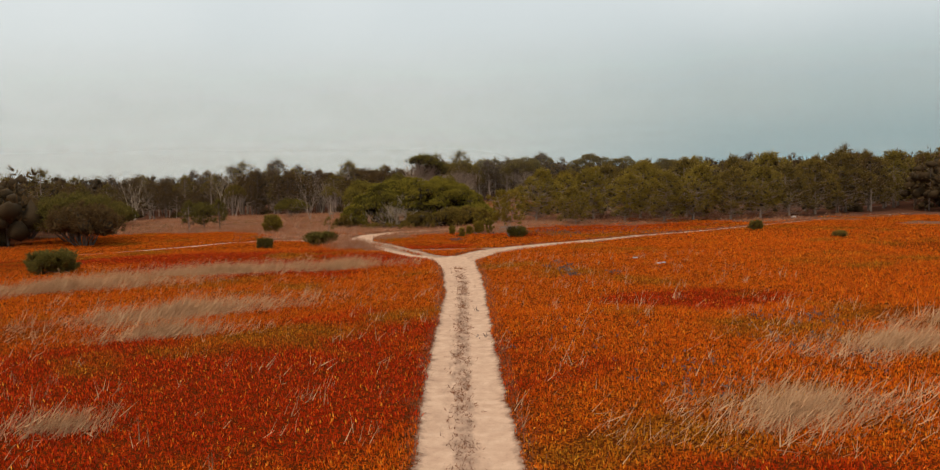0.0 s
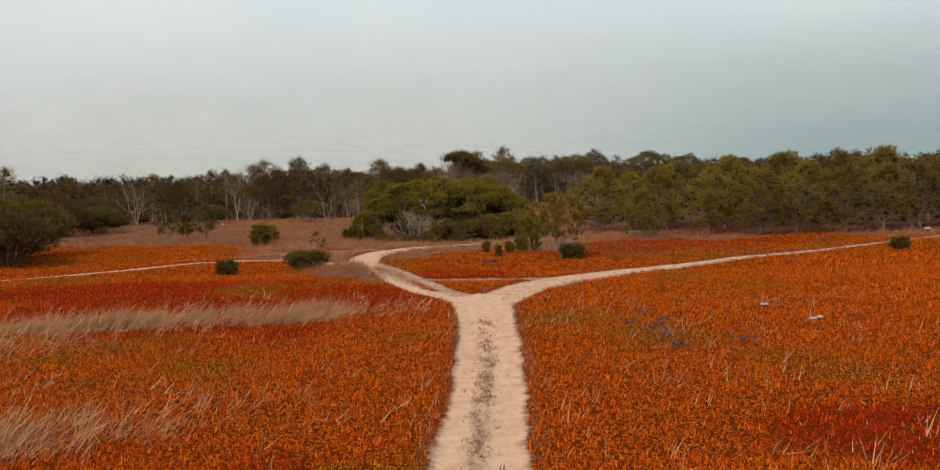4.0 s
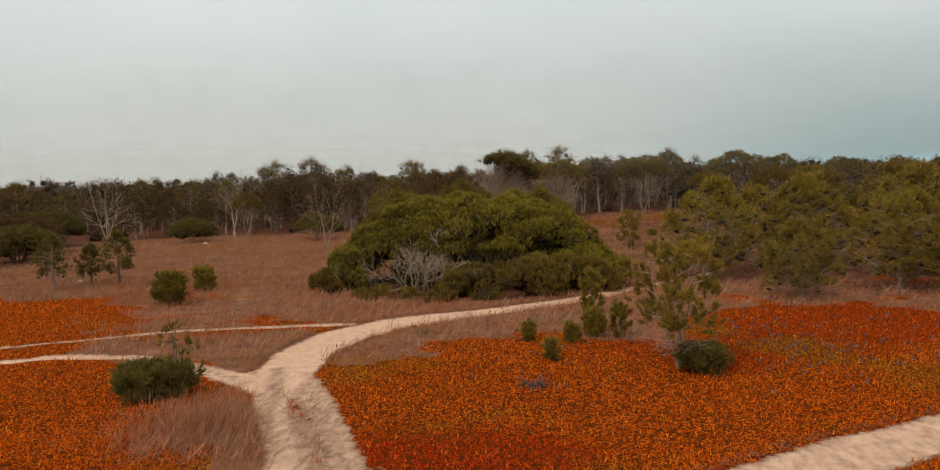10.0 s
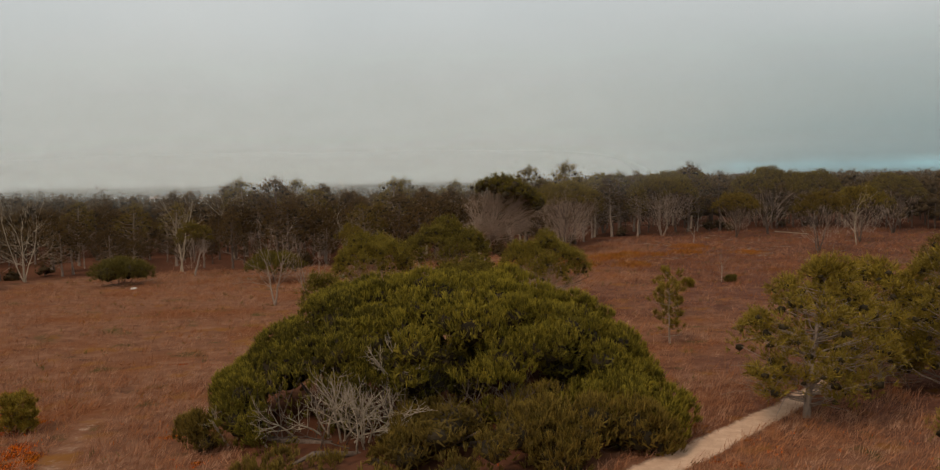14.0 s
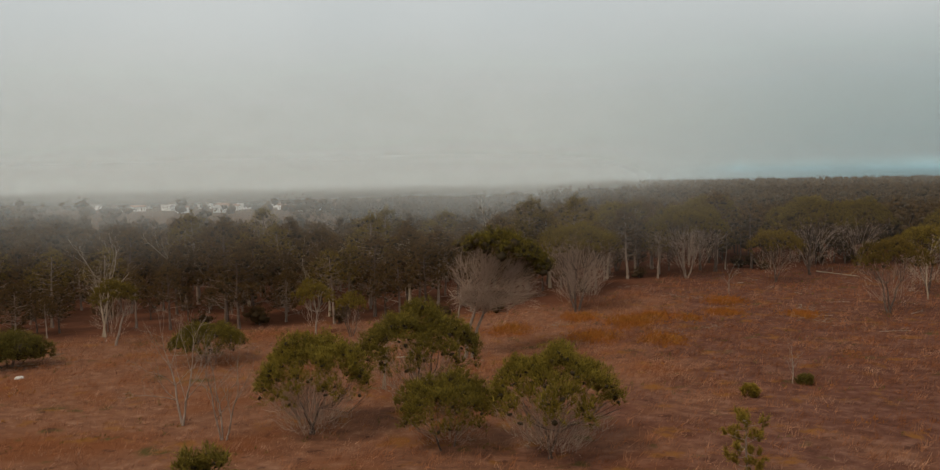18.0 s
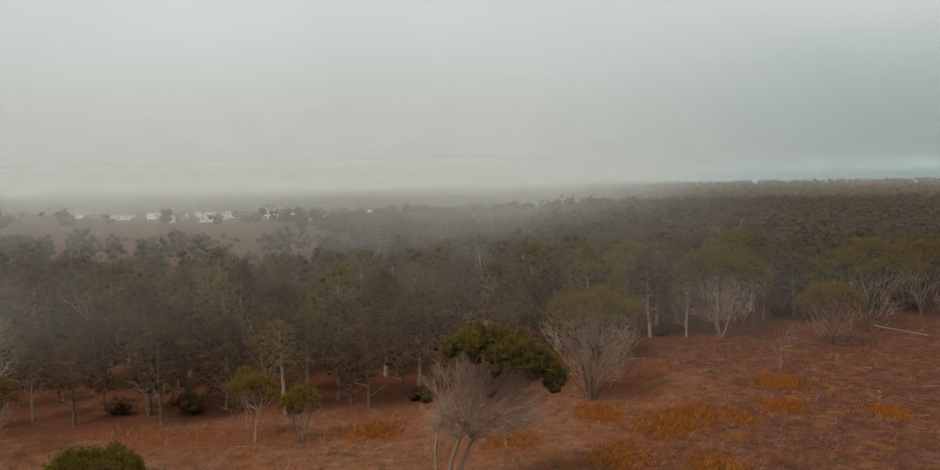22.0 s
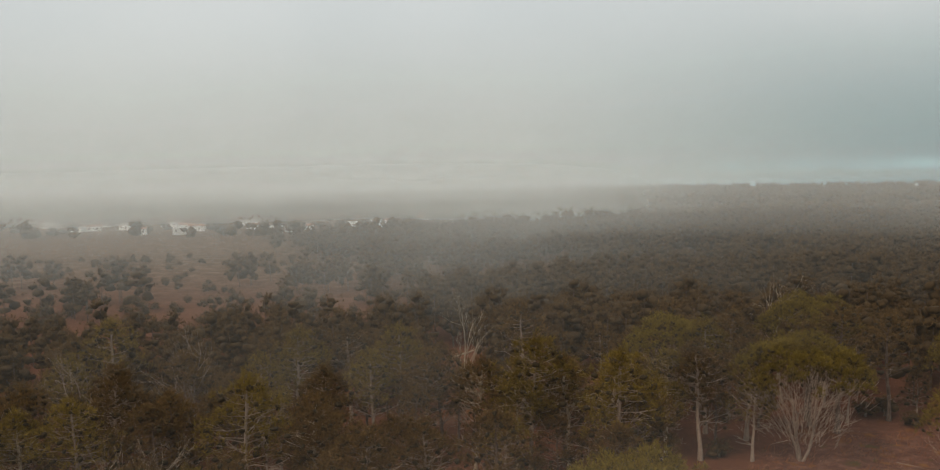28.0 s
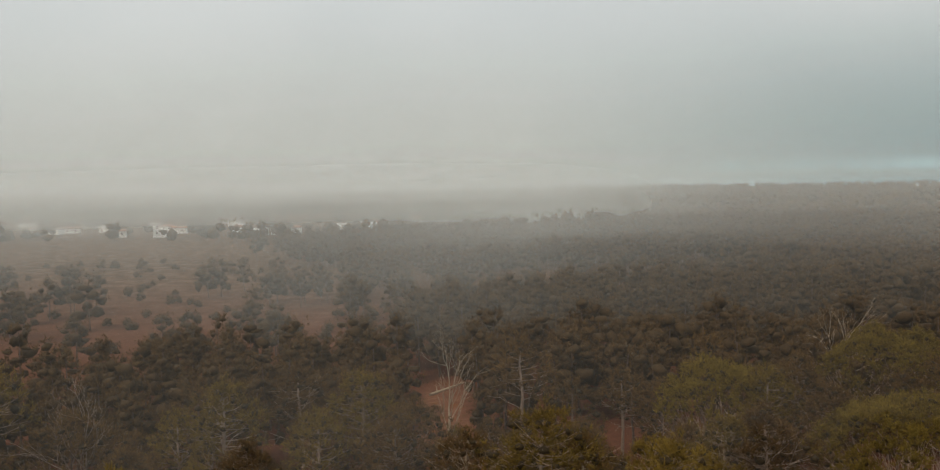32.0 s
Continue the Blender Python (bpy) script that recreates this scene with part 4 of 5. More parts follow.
# ---- umbrella pines along the forest edge ----
for i, (x, y, w, h, dry, side, leaf, lab) in enumerate((
        (-1.2, 183.6, 9.4, 9.6, 66, 0.1, NEEDLE, "vase-shaped umbrella pine with dry grey branches"),
        (14.6, 211.6, 12.0, 10.4, 40, 0, NEEDLE, "broad umbrella pine on forked pale trunks"),
        (25.5, 206.0, 7.6, 7.0, 20, 0, BRIGHT, "low umbrella pine at the forest edge"),
        (32.5, 215.0, 12.0, 11.0, 26, 0, NEEDLE, "broad umbrella pine at the forest edge"),
        (43.0, 226.0, 10.0, 10.4, 26, 0, NEEDLE, "umbrella pine with a flat green cap"),
        (30.8, 180.5, 7.4, 7.6, 18, -0.2, BRIGHT, "umbrella pine alone in the clearing"),
        (52.0, 214.0, 10.0, 9.4, 22, 0, NEEDLE, "umbrella pine with a flat green cap"),
        (41.0, 196.0, 8.0, 8.0, 34, 0, NEEDLE, "umbrella pine with many dry branches"),
        (5.5, 222.0, 10.0, 10.5, 40, 0, NEEDLE, "umbrella pine with a flat green cap"),
        (21.0, 232.0, 11.0, 11.0, 26, 0, NEEDLE, "umbrella pine with a flat green cap"),
        (-46.8, 167.6, 4.6, 6.4, 12, 0.3, NEEDLE, "small umbrella pine on a twin pale trunk"),
        (-28.2, 173.4, 4.2, 5.6, 8, 0, NEEDLE, "small umbrella pine on a thin trunk"),
        (-24.1, 173.0, 3.2, 4.4, 8, 0, NEEDLE, "stunted pine with dense dark cap"))):
    ob = thing("umbrella_pine", umbrella(81 + i, h, w, h * (0.30 if i < 1 else 0.40), CAP if leaf == NEEDLE else NEEDLE, PALE if i in (1, 10, 11) else BARK, 1 if i in (10, 11) else 4 if i == 1 else 3, int(dry * (1.0 if i < 1 else 0.7)), side, 2 if i < 1 else 1, 0.16, 1.25), lab, "tree")
    stand(ob, x, y, 37 * i + 37)



def half_bare_pine():
    """Stems that fan into a great ball of leafless twigs, with green left only on the lee side."""
    rng = np.random.default_rng(77)
    mid, rad = np.array([2.6, 0, 6.3]), np.array([4.3, 3.6, 4.1])
    wood, dead, fine = [], [], []
    for k, (bx, by, tx, ty, tz, r) in enumerate(((0, 0, 1.3, -0.2, 5.2, 0.17), (0.5, 0.3, 2.0, 0.5, 4.8, 0.15), (-0.6, 0.6, -0.3, 0.8, 5.8, 0.11))):
        p, e = np.array([bx, by, -0.2]), np.array([tx, ty, tz])
        m = (p + e) / 2 + np.array([-0.25, 0, 0.2])
        wood += [(p, m, r, r * 0.8), (m, e, r * 0.8, r * 0.55)]
        for j in range(46):
            d = unit(rng.normal(size=3) + np.array([0.25, 0, 0.35]))
            if d[2] < -0.35:
                d[2] = -0.35
            t = mid + d * rad * rng.uniform(0.72, 0.97)
            q = m + (e - m) * rng.uniform(0.5, 1.0)
            c = (q + t) / 2 + np.array([0, 0, rng.uniform(-0.5, 0.2)]) + rng.normal(size=3) * 0.2
            b = [(q, c, 0.035, 0.022), (c, t, 0.022, 0.007)]
            for _ in range(9):
                s = c + (t - c) * rng.uniform(0.0, 0.85)
                f = s + unit(t - c + rng.normal(size=3) * 0.55) * rng.uniform(0.7, 1.6)
                b.append((s, f, 0.016, 0.006))
                g = s + (f - s) * 0.55
                b.append((g, g + unit(f - s + rng.normal(size=3) * 0.45) * rng.uniform(0.4, 0.9), 0.007, 0.003))
            dead.append(b)
    lee = unit(np.array([0.34, 0.10, 0.92]))
    d = unit(rng.normal(size=(1000, 3)))
    d = d[(d @ lee > 0.66 + 0.12 * np.sin(d[:, 1] * 7) + 0.08 * rng.normal(size=len(d)))]
    c = mid + d * rad * (1.0 + 0.08 * np.sin(d[:, :1] * 8 + 1) * np.cos(d[:, 1:2] * 7) + rng.normal(size=(len(d), 1)) * 0.05)
    parts = [("trunk", mesh_np("trunk", *tube_list(wood, 7), PALE), "")]
    g = unit(rng.normal(size=(240, 3)) + np.array([0.1, -0.1, 0.15]))
    g = g[g[:, 2] > -0.5]
    parts.append(("twig_spray", leaves("twig_spray", *puffs(mid + g * rad * rng.uniform(0.45, 0.85, (len(g), 1)), g, 1.15, 6, rng, 0.014, 0.3), TWIG), "haze of fine leafless grey twigs"))
    parts += [("dry_branch", mesh_np("dry_branch", *tube_list(b, 3), TWIG), "grey leafless branch") for b in dead]
    parts.append(("crown", clump_crown("crown", c, rng.uniform(0.4, 0.66, len(c)), rng, FRESH, 13, 9, 0.27, 0.16, 0.5, 0.8, 0.6, 0.8), ""))
    return stand(thing("umbrella_pine", parts, "umbrella pine with half its grey branches bare", "tree"), -10.9, 160.2)


half_bare_pine()

# ---- young pines: the row by the right-hand way, and single ones ----
YOUNG = []
for i in range(4):
    YOUNG.append(thing("young_pine", pine(100 + i, 6.0, 6.6, 0.16, 110, FOXTAIL, PALE, 19, 8, 0.26, 16, 2.6, 0.055, 0.095, (0.12 * (-1) ** i, 0.03)), "bushy young pine with pale bare lower branches", "tree", "young pines by the track"))
BACK = [thing("young_pine", pine(110 + i, 6.0, 6.4, 0.15, 84, FOXTAIL if i == 1 else NEEDLE, PALE, 15, 6, 0.32, 9, 2.6, 0.065, 0.11, (0.06, 0.05 * i)), "bushy young pine in the row behind the track", "tree", "young pines by the track") for i in range(3)]
row = ((8.6, 105.8, 1.1, 0), (12.5, 97.2, 0.72, 1), (16.6, 109.5, 1.12, 2), (19.0, 101.0, 0.98, 3), (23.4, 99.6, 1.0, 2), (27.5, 101.5, 1.1, 0), (32.0, 101.2, 1.05, 1), (36.5, 103.5, 1.05, 3),
       (41.0, 105.5, 1.12, 2), (45.5, 108.5, 1.25, 0), (22.5, 108.5, 1.22, 1), (29.0, 110.0, 1.3, 3), (36.0, 112.0, 1.3, 2), (13.4, 111.0, 1.0, 0), (19.0, 117.5, 1.2, 3), (50.0, 112.0, 1.4, 1), (42.0, 117.0, 1.4, 0), (26.0, 118.0, 1.3, 2), (57, 117, 1.35, 2), (64, 124, 1.4, 3), (71, 131, 1.4, 0), (78, 137, 1.5, 1), (33.0, 121.0, 1.35, 0))
for i, (x, y, s, k) in enumerate(row):
    if i < 4:
        stand(YOUNG[k], x, y, 50 * i, s)
    elif i > 5:
        stand(BACK[i % 3], x, y, 50 * i, s) if i < 9 else another(BACK[i % 3], x, y, 67 * i, s)
    else:
        another(YOUNG[k], x, y, 67 * i, s)


def pine_sapling(seed, h, w, label, x, y, bareness=0):
    ob = thing("small_pine", pine(seed, h, w, 0.28, 34, SHRUB, PALE if bareness else BARK, 14, 8, 0.22, 3 + bareness, 2.4, 0.085, 0.14), label, "tree")
    return stand(ob, x, y, seed * 31)


stand(thing("small_pine", tuft_pine(141, 4.4, 3.2, 0.30, 30, FOXTAIL, PALE, 4, 0.22, 9, 30, (-0.05, 0.0), 0.7, 15), "small many-stemmed pine with thin bare grey branches", "tree"), 3.7, 80.6)
pine_sapling(142, 3.8, 2.6, "small dark pine in the ice plant", -34.6, 102.6, 2)
pine_sapling(143, 3.0, 2.1, "small dark pine in the ice plant", -33.6, 105.6)
pine_sapling(144, 3.9, 2.8, "small dark pine in the ice plant", -31.8, 106.0)
for i, (x, y) in enumerate(((5.0, 121.5), (6.0, 130.5))):
    stand(thing("small_pine", tuft_pine(145 + i, 3.6, 2.2, 0.2, 16, FOXTAIL, PALE, 1, 0.24, 5, 4), "thin young pine in the dry grass", "tree"), x, y)
for i, (x, y, w, h, lab) in enumerate(((-22.8, 95.4, 2.1, 1.6, "round green shrub in dry grass"), (-23.8, 102.2, 1.6, 1.3, "small round green shrub in grass"), (-18.2, 72.8, 1.4, 1.0, "small dark green shrub in the ice plant"),
                                     (-29.0, 57.0, 3.4, 1.5, "low spreading dark shrub in the ice plant"), (-13.9, 76.3, 2.8, 0.95, "low dark juniper bush beside the track"),
                                     (28.7, 83.0, 1.3, 1.0, "small dark shrub beside the track"), (32.4, 72.5, 1.2, 0.5, "low withered brown shrub"), (-1.9, 85.4, 0.6, 0.7, "tiny green pine seedling in grass"), (-0.1, 85.3, 0.7, 0.65, "tiny green pine seedling in grass"), (-0.9, 81.8, 0.5, 0.7, "tiny green pine seedling in grass"), (1.0, 91.6, 1.2, 2.0, "spindly pale green pine seedling in grass"), (0.9, 86.6, 1.0, 0.9, "low green pine seedling in grass"),
                                     (2.0, 86.5, 0.9, 1.3, "small pale green bush in grass"), (4.5, 80.3, 1.9, 0.95, "low dark green bush at the foot of a pine"), (-50.2, 157.0, 5.4, 3.0, "dark shrub mound over a fallen branch"), (14.0, 150.0, 1.1, 0.7, "small dark shrub in dry grass"), (9.6, 146.5, 1.1, 0.6, "low green shrub in dry grass"))):
    seedling = "withered" not in lab and "mound" not in lab
    leaf = SHRUB if "dark" in lab else FOXTAIL
    ob = thing("shrub", tuft_pine(160 + i, h * (0.72 if "dark" in lab else 1.1), w, 0.04, int(14 + 11 * w), leaf, BARK, 1, 0.13 + 0.04 * w, int(4 + 2 * w), 0), lab, "shrub") if seedling else thing("shrub", bush(160 + i, w, w * 0.9, h, 5, int(90 + 90 * w), 0.20 + 0.05 * w, SHRUB if w > 2.4 or "dark" in lab else NEEDLE, 18, 0.0, 0.08), lab, "shrub")
    stand(ob, x, y, 40 * i)
# the leaning stem that rises out of the juniper
lean_rng = np.random.default_rng(5)
segs, tips = bough(lean_rng, (0.2, 0, 0.4), (0.45, 0, 1.0), 1.3, 0.05, 1, 3, 0.5)
ob = thing("leaning_pine", [("trunk", mesh_np("trunk", *tube_list(segs, 5), PALE), "pale bare leaning stem"),
                            ("crown", leaves("crown", *puffs(np.concatenate([tips, np.array([[0.9, 0, 1.75], [1.1, 0.2, 1.6], [0.8, -0.2, 1.5]])]), np.tile([[0.2, 0, 0.9]], (len(tips) + 3, 1)), 0.34, 16, lean_rng), NEEDLE), "")], "small leaning pine with one tuft", "tree")
stand(ob, -13.6, 76.4, 0)

# ---- bare trees ----
for i, (x, y, h, w, n, mat, lab) in enumerate(((-26.6, 140.6, 6.6, 4.0, 2, PALE, "bare grey leafless tree in dry grass"), (-64.0, 160.5, 8.2, 9.0, 4, DEAD, "wide pale leafless tree at the forest edge"),
                                         (-33.0, 190.0, 8.0, 9.0, 3, DEAD, "pale forked leafless tree in the forest"), (-40.0, 214.5, 10.5, 5.0, 2, PALE, "pale dead tree above the forest"), (-46.0, 206.0, 10, 5, 2, PALE, "pale dead tree above the forest"),
                                         (-52.5, 195.0, 9.0, 5.0, 2, DEAD, "bleached dead pine standing bare"), (13.2, 150.2, 3.0, 1.8, 1, PALE, "small dead sapling in dry grass"), (17.1, 194.5, 4.4, 2.2, 1, PALE, "small dead pine in the clearing"),
                                         (38.5, 190.0, 7.0, 5.0, 1, DEAD, "leaning dead pine in the clearing"), (-22.6, 137.5, 5.6, 3.6, 3, PALE, "leafless grey shrub beside a pine"), (-15.8, 150.0, 5, 3.0, 2, DEAD, "bleached dead pine standing bare"), (-20.0, 160.5, 2.6, 2.6, 2, DEAD, "low bleached dead branch"),
                                         (-50.5, 172, 9, 4, 2, DEAD, "bleached bare pine trunk"), (20.0, 240.0, 10.5, 4, 1, DEAD, "bleached dead pine standing bare"), (-16, 232, 10.5, 4, 1, DEAD, "bleached dead pine standing bare"))):
    ob = thing("bare_tree", bare(200 + i, h, w, mat, n, 3 if h > 6 else 2), lab, "tree")
    stand(ob, x, y, 29 * i)

# pines at the forest's edge with high crowns over a tangle of dead limbs
for i, (x, y, h, w) in enumerate(((-12.6, 208.5, 10.5, 6.0), (-8.6, 205.0, 10.0, 5.0), (-4.6, 205.5, 10.8, 5.8), (-1.6, 207.5, 9.8, 5.2), (-30.5, 187.0, 9.0, 6.4), (-44.0, 196.0, 9.6, 5.6), (-22.5, 196.0, 9.8, 5.8), (3.5, 212.0, 9.6, 5.4))):
    stand(thing("leggy_pine", pine(330 + i, h, w, 0.56, 44, NEEDLE if i % 2 else WOODS, DEAD, 15, 6, 0.3, 20, 2.4, 0.09, 0.15, (0.06 * (-1) ** i, 0.0)), "tall pine with a tangle of bleached dead limbs", "tree"), x, y, 77 * i)

# ---- dark evergreen bushes at the left edge ----
for i, (x, y, w, h) in enumerate(((-37.6, 81.0, 7.6, 5.2), (-40.6, 86.0, 9.0, 6.6), (-49.5, 92.5, 9.0, 5.6), (-54.0, 106.0, 9.0, 5.6), (-56.0, 120.0, 9.0, 5.4), (-54.0, 127.0, 7.0, 4.4), (-60.5, 137.0, 9.5, 6.0), (-66.0, 150.0, 9.0, 6.0))):
    ob = thing("evergreen_tree", bush(240 + i, w, w * 0.9, h, 15, 900, 0.42, SHRUB if i % 2 else WOODS, 14, -0.08, 0.13), "dense dark evergreen tree at the clearing's edge", "tree")
    stand(ob, x, y, 60 * i)

# ---- the forest ----
TALL = []
for i in range(12):
    fine, k = i < 6, i % 6
    h, w = (10.2, 9.4, 8.6, 10.8, 9.0, 7.4)[k], (6.4, 5.8, 6.8, 6.2, 6.6, 6.2)[k]
    TALL.append(thing("forest_pine", pine(300 + i, h, w, (0.42, 0.54, 0.38, 0.5, 0.34, 0.28)[k], 52 if fine else 30, NEEDLE if k == 3 else WOODS, PALE if k % 2 else BARK, 16 if fine else 11, 6 if fine else 5, 0.30 if fine else 0.44, 9 if fine else 2, 2.8, 0.085 if fine else 0.11, 0.145 if fine else 0.18), "tall slender pine in the dense wood", "tree", "forest pines"))


def forest():
    rng = np.random.default_rng(11)
    spots = []
    for gy in np.arange(80, 520, 4.5):
        for gx in np.arange(-240, 250, 4.5):
            x, y = gx + rng.uniform(-1.9, 1.9), gy + rng.uniform(-1.9, 1.9)
            if x > 30 + y * 0.56 or x < -40 - y * 0.68 or (y > 260 and not -0.74 * (y - 85) - 20 < x < 0.44 * (y - 85) + 20):
                continue
            thin = thinned(x, y)
            if not woods(x, y) or rng.random() < 0.10 + 0.26 * (y > 330) + thin:
                continue
            spots.append((x, y))
    near = sorted(spots, key=lambda s: math.hypot((s[0] + 5) * 0.9, s[1] - 162))
    first = {}
    for i, (x, y) in enumerate(near[:300]):
        k = i % 6 + 6 * (i >= 170)
        s = rng.choice([rng.uniform(0.6, 0.85), rng.uniform(0.85, 1.2)]) * (0.74 if y < 190 and not -42 < x < 36 else 1.0)
        if k not in first:
            first[k] = stand(TALL[k], x, y, rng.uniform(0, 360), s)
        else:
            another(TALL[k], x, y, rng.uniform(0, 360), s)
    return near[300:]


REST = forest()


def woodland(name, spots, n, tufts, count, needle, label, h0=9.0, w0=5.4):
    """Trees too far off to be told apart singly: crowns and trunks in one object."""
    rng = np.random.default_rng(len(spots))
    c, rad, p0, p1 = [], [], [], []
    for x, y in spots:
        h, w = h0 * rng.uniform(0.7, 1.2) * (0.74 if x < -42 and y < 190 else 1.0), w0 * rng.uniform(0.75, 1.25)
        h *= 0.78 if x > 36 and y < 190 else 1.0
        z = height(x, y)
        u = (np.arange(n) + 0.5) / n
        a = np.arange(n) * 2.4 + rng.uniform(0, 6.28)
        reach = w * 0.37 * np.sqrt(1 - u ** 3) * np.sqrt(rng.uniform(0.1, 1, n))
        c.append(np.stack([x + np.cos(a) * reach, y + np.sin(a) * reach, z + h * (0.30 + 0.60 * u)], 1))
        rad.append(w * rng.uniform(0.78, 1.08, n) / n ** 0.5 * (1.1 - 0.3 * u))
        p0.append((x, y, z - 0.2))
        p1.append((x + rng.normal() * 0.3, y, z + h * 0.8))
    stems = tubes(p0, p1, np.full(len(p0), 0.14), np.full(len(p0), 0.06), 4)
    root = tagged(new(name), label, "woodland", "", "stuff")
    # the far crowns' cores carry half of the painted inner shade
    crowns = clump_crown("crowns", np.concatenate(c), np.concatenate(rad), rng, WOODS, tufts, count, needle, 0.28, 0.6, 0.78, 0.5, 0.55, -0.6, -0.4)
    tagged(part("crowns", crowns, root), kind="stuff")
    tagged(part("trunks", mesh_np("trunks", *stems, BARK), root), kind="stuff")


edge_rng = np.random.default_rng(17)
EDGE = []
for _ in range(900):
    x, y = edge_rng.uniform(-190, 40), edge_rng.uniform(240, 430)
    if edge_rng.random() < thinned(x, y) - 0.35:
        EDGE.append((x, y))
EDGE_ALL = len(EDGE) + 50
while len(EDGE) < EDGE_ALL:
    x, y = edge_rng.uniform(-95, 95), edge_rng.uniform(80, 245)
    if woods(x, y) and y < 245 and not (woods(x, y - 7) and woods(x + 6, y) and woods(x - 6, y)):
        EDGE.append((x, y))
woodland("undergrowth", EDGE, 7, 9, 6, 0.28, "dark low shrubs along the forest edge", 1.6, 2.4)
REST.sort(key=lambda s: math.hypot((s[0] + 12) * 0.9, s[1] - 225))
woodland("woodland", REST[:900], 13, 12, 4, 0.40, "dense pine wood with uneven crowns", 9.0, 5.6)
woodland("woodland", REST[900:], 9, 7, 2, 0.75, "pine wood with uneven crowns, hazy in the fog", 9.0, 5.8)
far_rng = np.random.default_rng(3)
far_spots = []
while len(far_spots) < 4200:
    y = 520 + 1500 * far_rng.random() ** 1.4
    x = far_rng.uniform(-0.62, 0.72) * (y + 40)
    if blob(x, y, -185, 560, 140, 95, -8) > 0 and far_rng.random() < 0.7:
        continue
    if blob(np.array(x), np.array(y), -270, 690, 170, 120) + 0.25 * float(lumps(np.array(x), np.array(y), 40, 2)) > 0:
        if far_rng.random() < 0.75:
            continue
    far_spots.append((x, y))
woodland("distant_woodland", far_spots, 2, 5, 3, 1.3, "distant pine woods fading into fog", 9, 9)

# ---- village ----


def box(name, a, b, mat, parent, bev=0.02):
    bm = bmesh.new()
    bmesh.ops.create_cube(bm, size=1)
    for v in bm.verts:
        v.co = Vector([(p + q) / 2 + c * (q - p) for p, q, c in zip(a, b, v.co)])
    bmesh.ops.bevel(bm, geom=bm.edges[:], offset=bev, segments=1, affect="EDGES")
    me = bpy.data.meshes.new(name)
    bm.to_mesh(me)
    bm.free()
    me.materials.append(mat)
    return part(name, me, parent)


def house(x, y, w, d, h, turn, tiled):
    root = tagged(new("house"), "small white rendered house with " + ("terracotta roof" if tiled else "flat parapet roof"), "house", "village houses")
    box("wall", (-w / 2, -d / 2, -2), (w / 2, d / 2, h), LIME, root)
    if tiled:
        bm = bmesh.new()
        q = [bm.verts.new(p) for p in ((-w / 2 - .3, -d / 2 - .3, h), (w / 2 + .3, -d / 2 - .3, h), (w / 2 + .3, d / 2 + .3, h), (-w / 2 - .3, d / 2 + .3, h), (-w / 2 - .3, 0, h + d * .22), (w / 2 + .3, 0, h + d * .22))]
        for f in ((0, 1, 5, 4), (2, 3, 4, 5), (0, 4, 3), (1, 2, 5), (3, 2, 1, 0)):
            bm.faces.new([q[i] for i in f])
        me = bpy.data.meshes.new("roof")
        bm.to_mesh(me)
        bm.free()
        me.materials.append(TILE)
        part("roof", me, root)
    else:
        box("roof", (-w / 2 - .15, -d / 2 - .15, h + .005), (w / 2 + .15, d / 2 + .15, h + .4), LIME, root)
    n = max(2, int(w / 3))
    for i in range(n):
        c = -w / 2 + (i + 0.5) * w / n
        box("window", (c - .4, -d / 2 - .04, h - 1.8), (c + .4, -d / 2 + .1, h - .9), PANE, root)
    root.matrix_basis = pose(x, y, height(x, y), 0, 0, turn)


hr = np.random.default_rng(9)
for x, y, w in ((-114, 616, 14), (-123, 603, 11), (-106, 631, 12), (-144, 583, 12), (-150, 575, 9), (-156, 568, 10), (-211, 593, 13), (-213, 617, 14), (-206, 562, 11), (-230, 565, 10), (-240, 585, 12), (-222, 604, 12), (-279, 603, 13), (-283, 594, 10), (-262, 610, 12), 
                (-93, 670, 10), (-32, 612, 8), (-250, 640, 14), (-196, 636, 12), (-180, 600, 10), (-300, 650, 14), (-330, 640, 14), (620, 1780, 16), (660, 1790, 18), (700, 1800, 16)):
    house(x, y, w * 0.66, 5, hr.uniform(2.7, 3.6), hr.uniform(-25, 25), hr.random() < 0.3)

# ---- things lying about ----


def fallen_log(x, y, length, r, turn, mat=DEAD):
    rng = np.random.default_rng(int(length * 100))
    pts = np.array([[i * length / 5, rng.normal() * 0.05, r * 0.8] for i in range(6)])
    segs = [(a, b, r * (1 - 0.1 * i), r * (0.9 - 0.1 * i)) for i, (a, b) in enumerate(zip(pts[:-1], pts[1:]))]
    tw = []
    for i in (1, 2, 3, 4):
        b, _t = bough(rng, pts[i], (0.4, rng.choice([-1, 1]) * 0.7, 0.5), length * 0.16, r * 0.3, 0, 2)
        tw.append(b)
    ob = thing("fallen_log", [("trunk", mesh_np("trunk", *tube_list(segs, 7), mat), ""), *[("branch", mesh_np("branch", *tube_list(b, 4), mat), "") for b in tw]], "bleached fallen pine log on the ground", "log")
    stand(ob, x, y, turn, 1, 0)


fallen_log(34.4, 218.6, 7.4, 0.11, -58)
fallen_log(-22.0, 259.5, 7.0, 0.2, 60)
fallen_log(-17.0, 161.0, 3.0, 0.08, 20)
fallen_log(-52.0, 156.5, 4.0, 0.05, 30)
fallen_log(26.0, 170.0, 3.0, 0.05, 10, PALE)


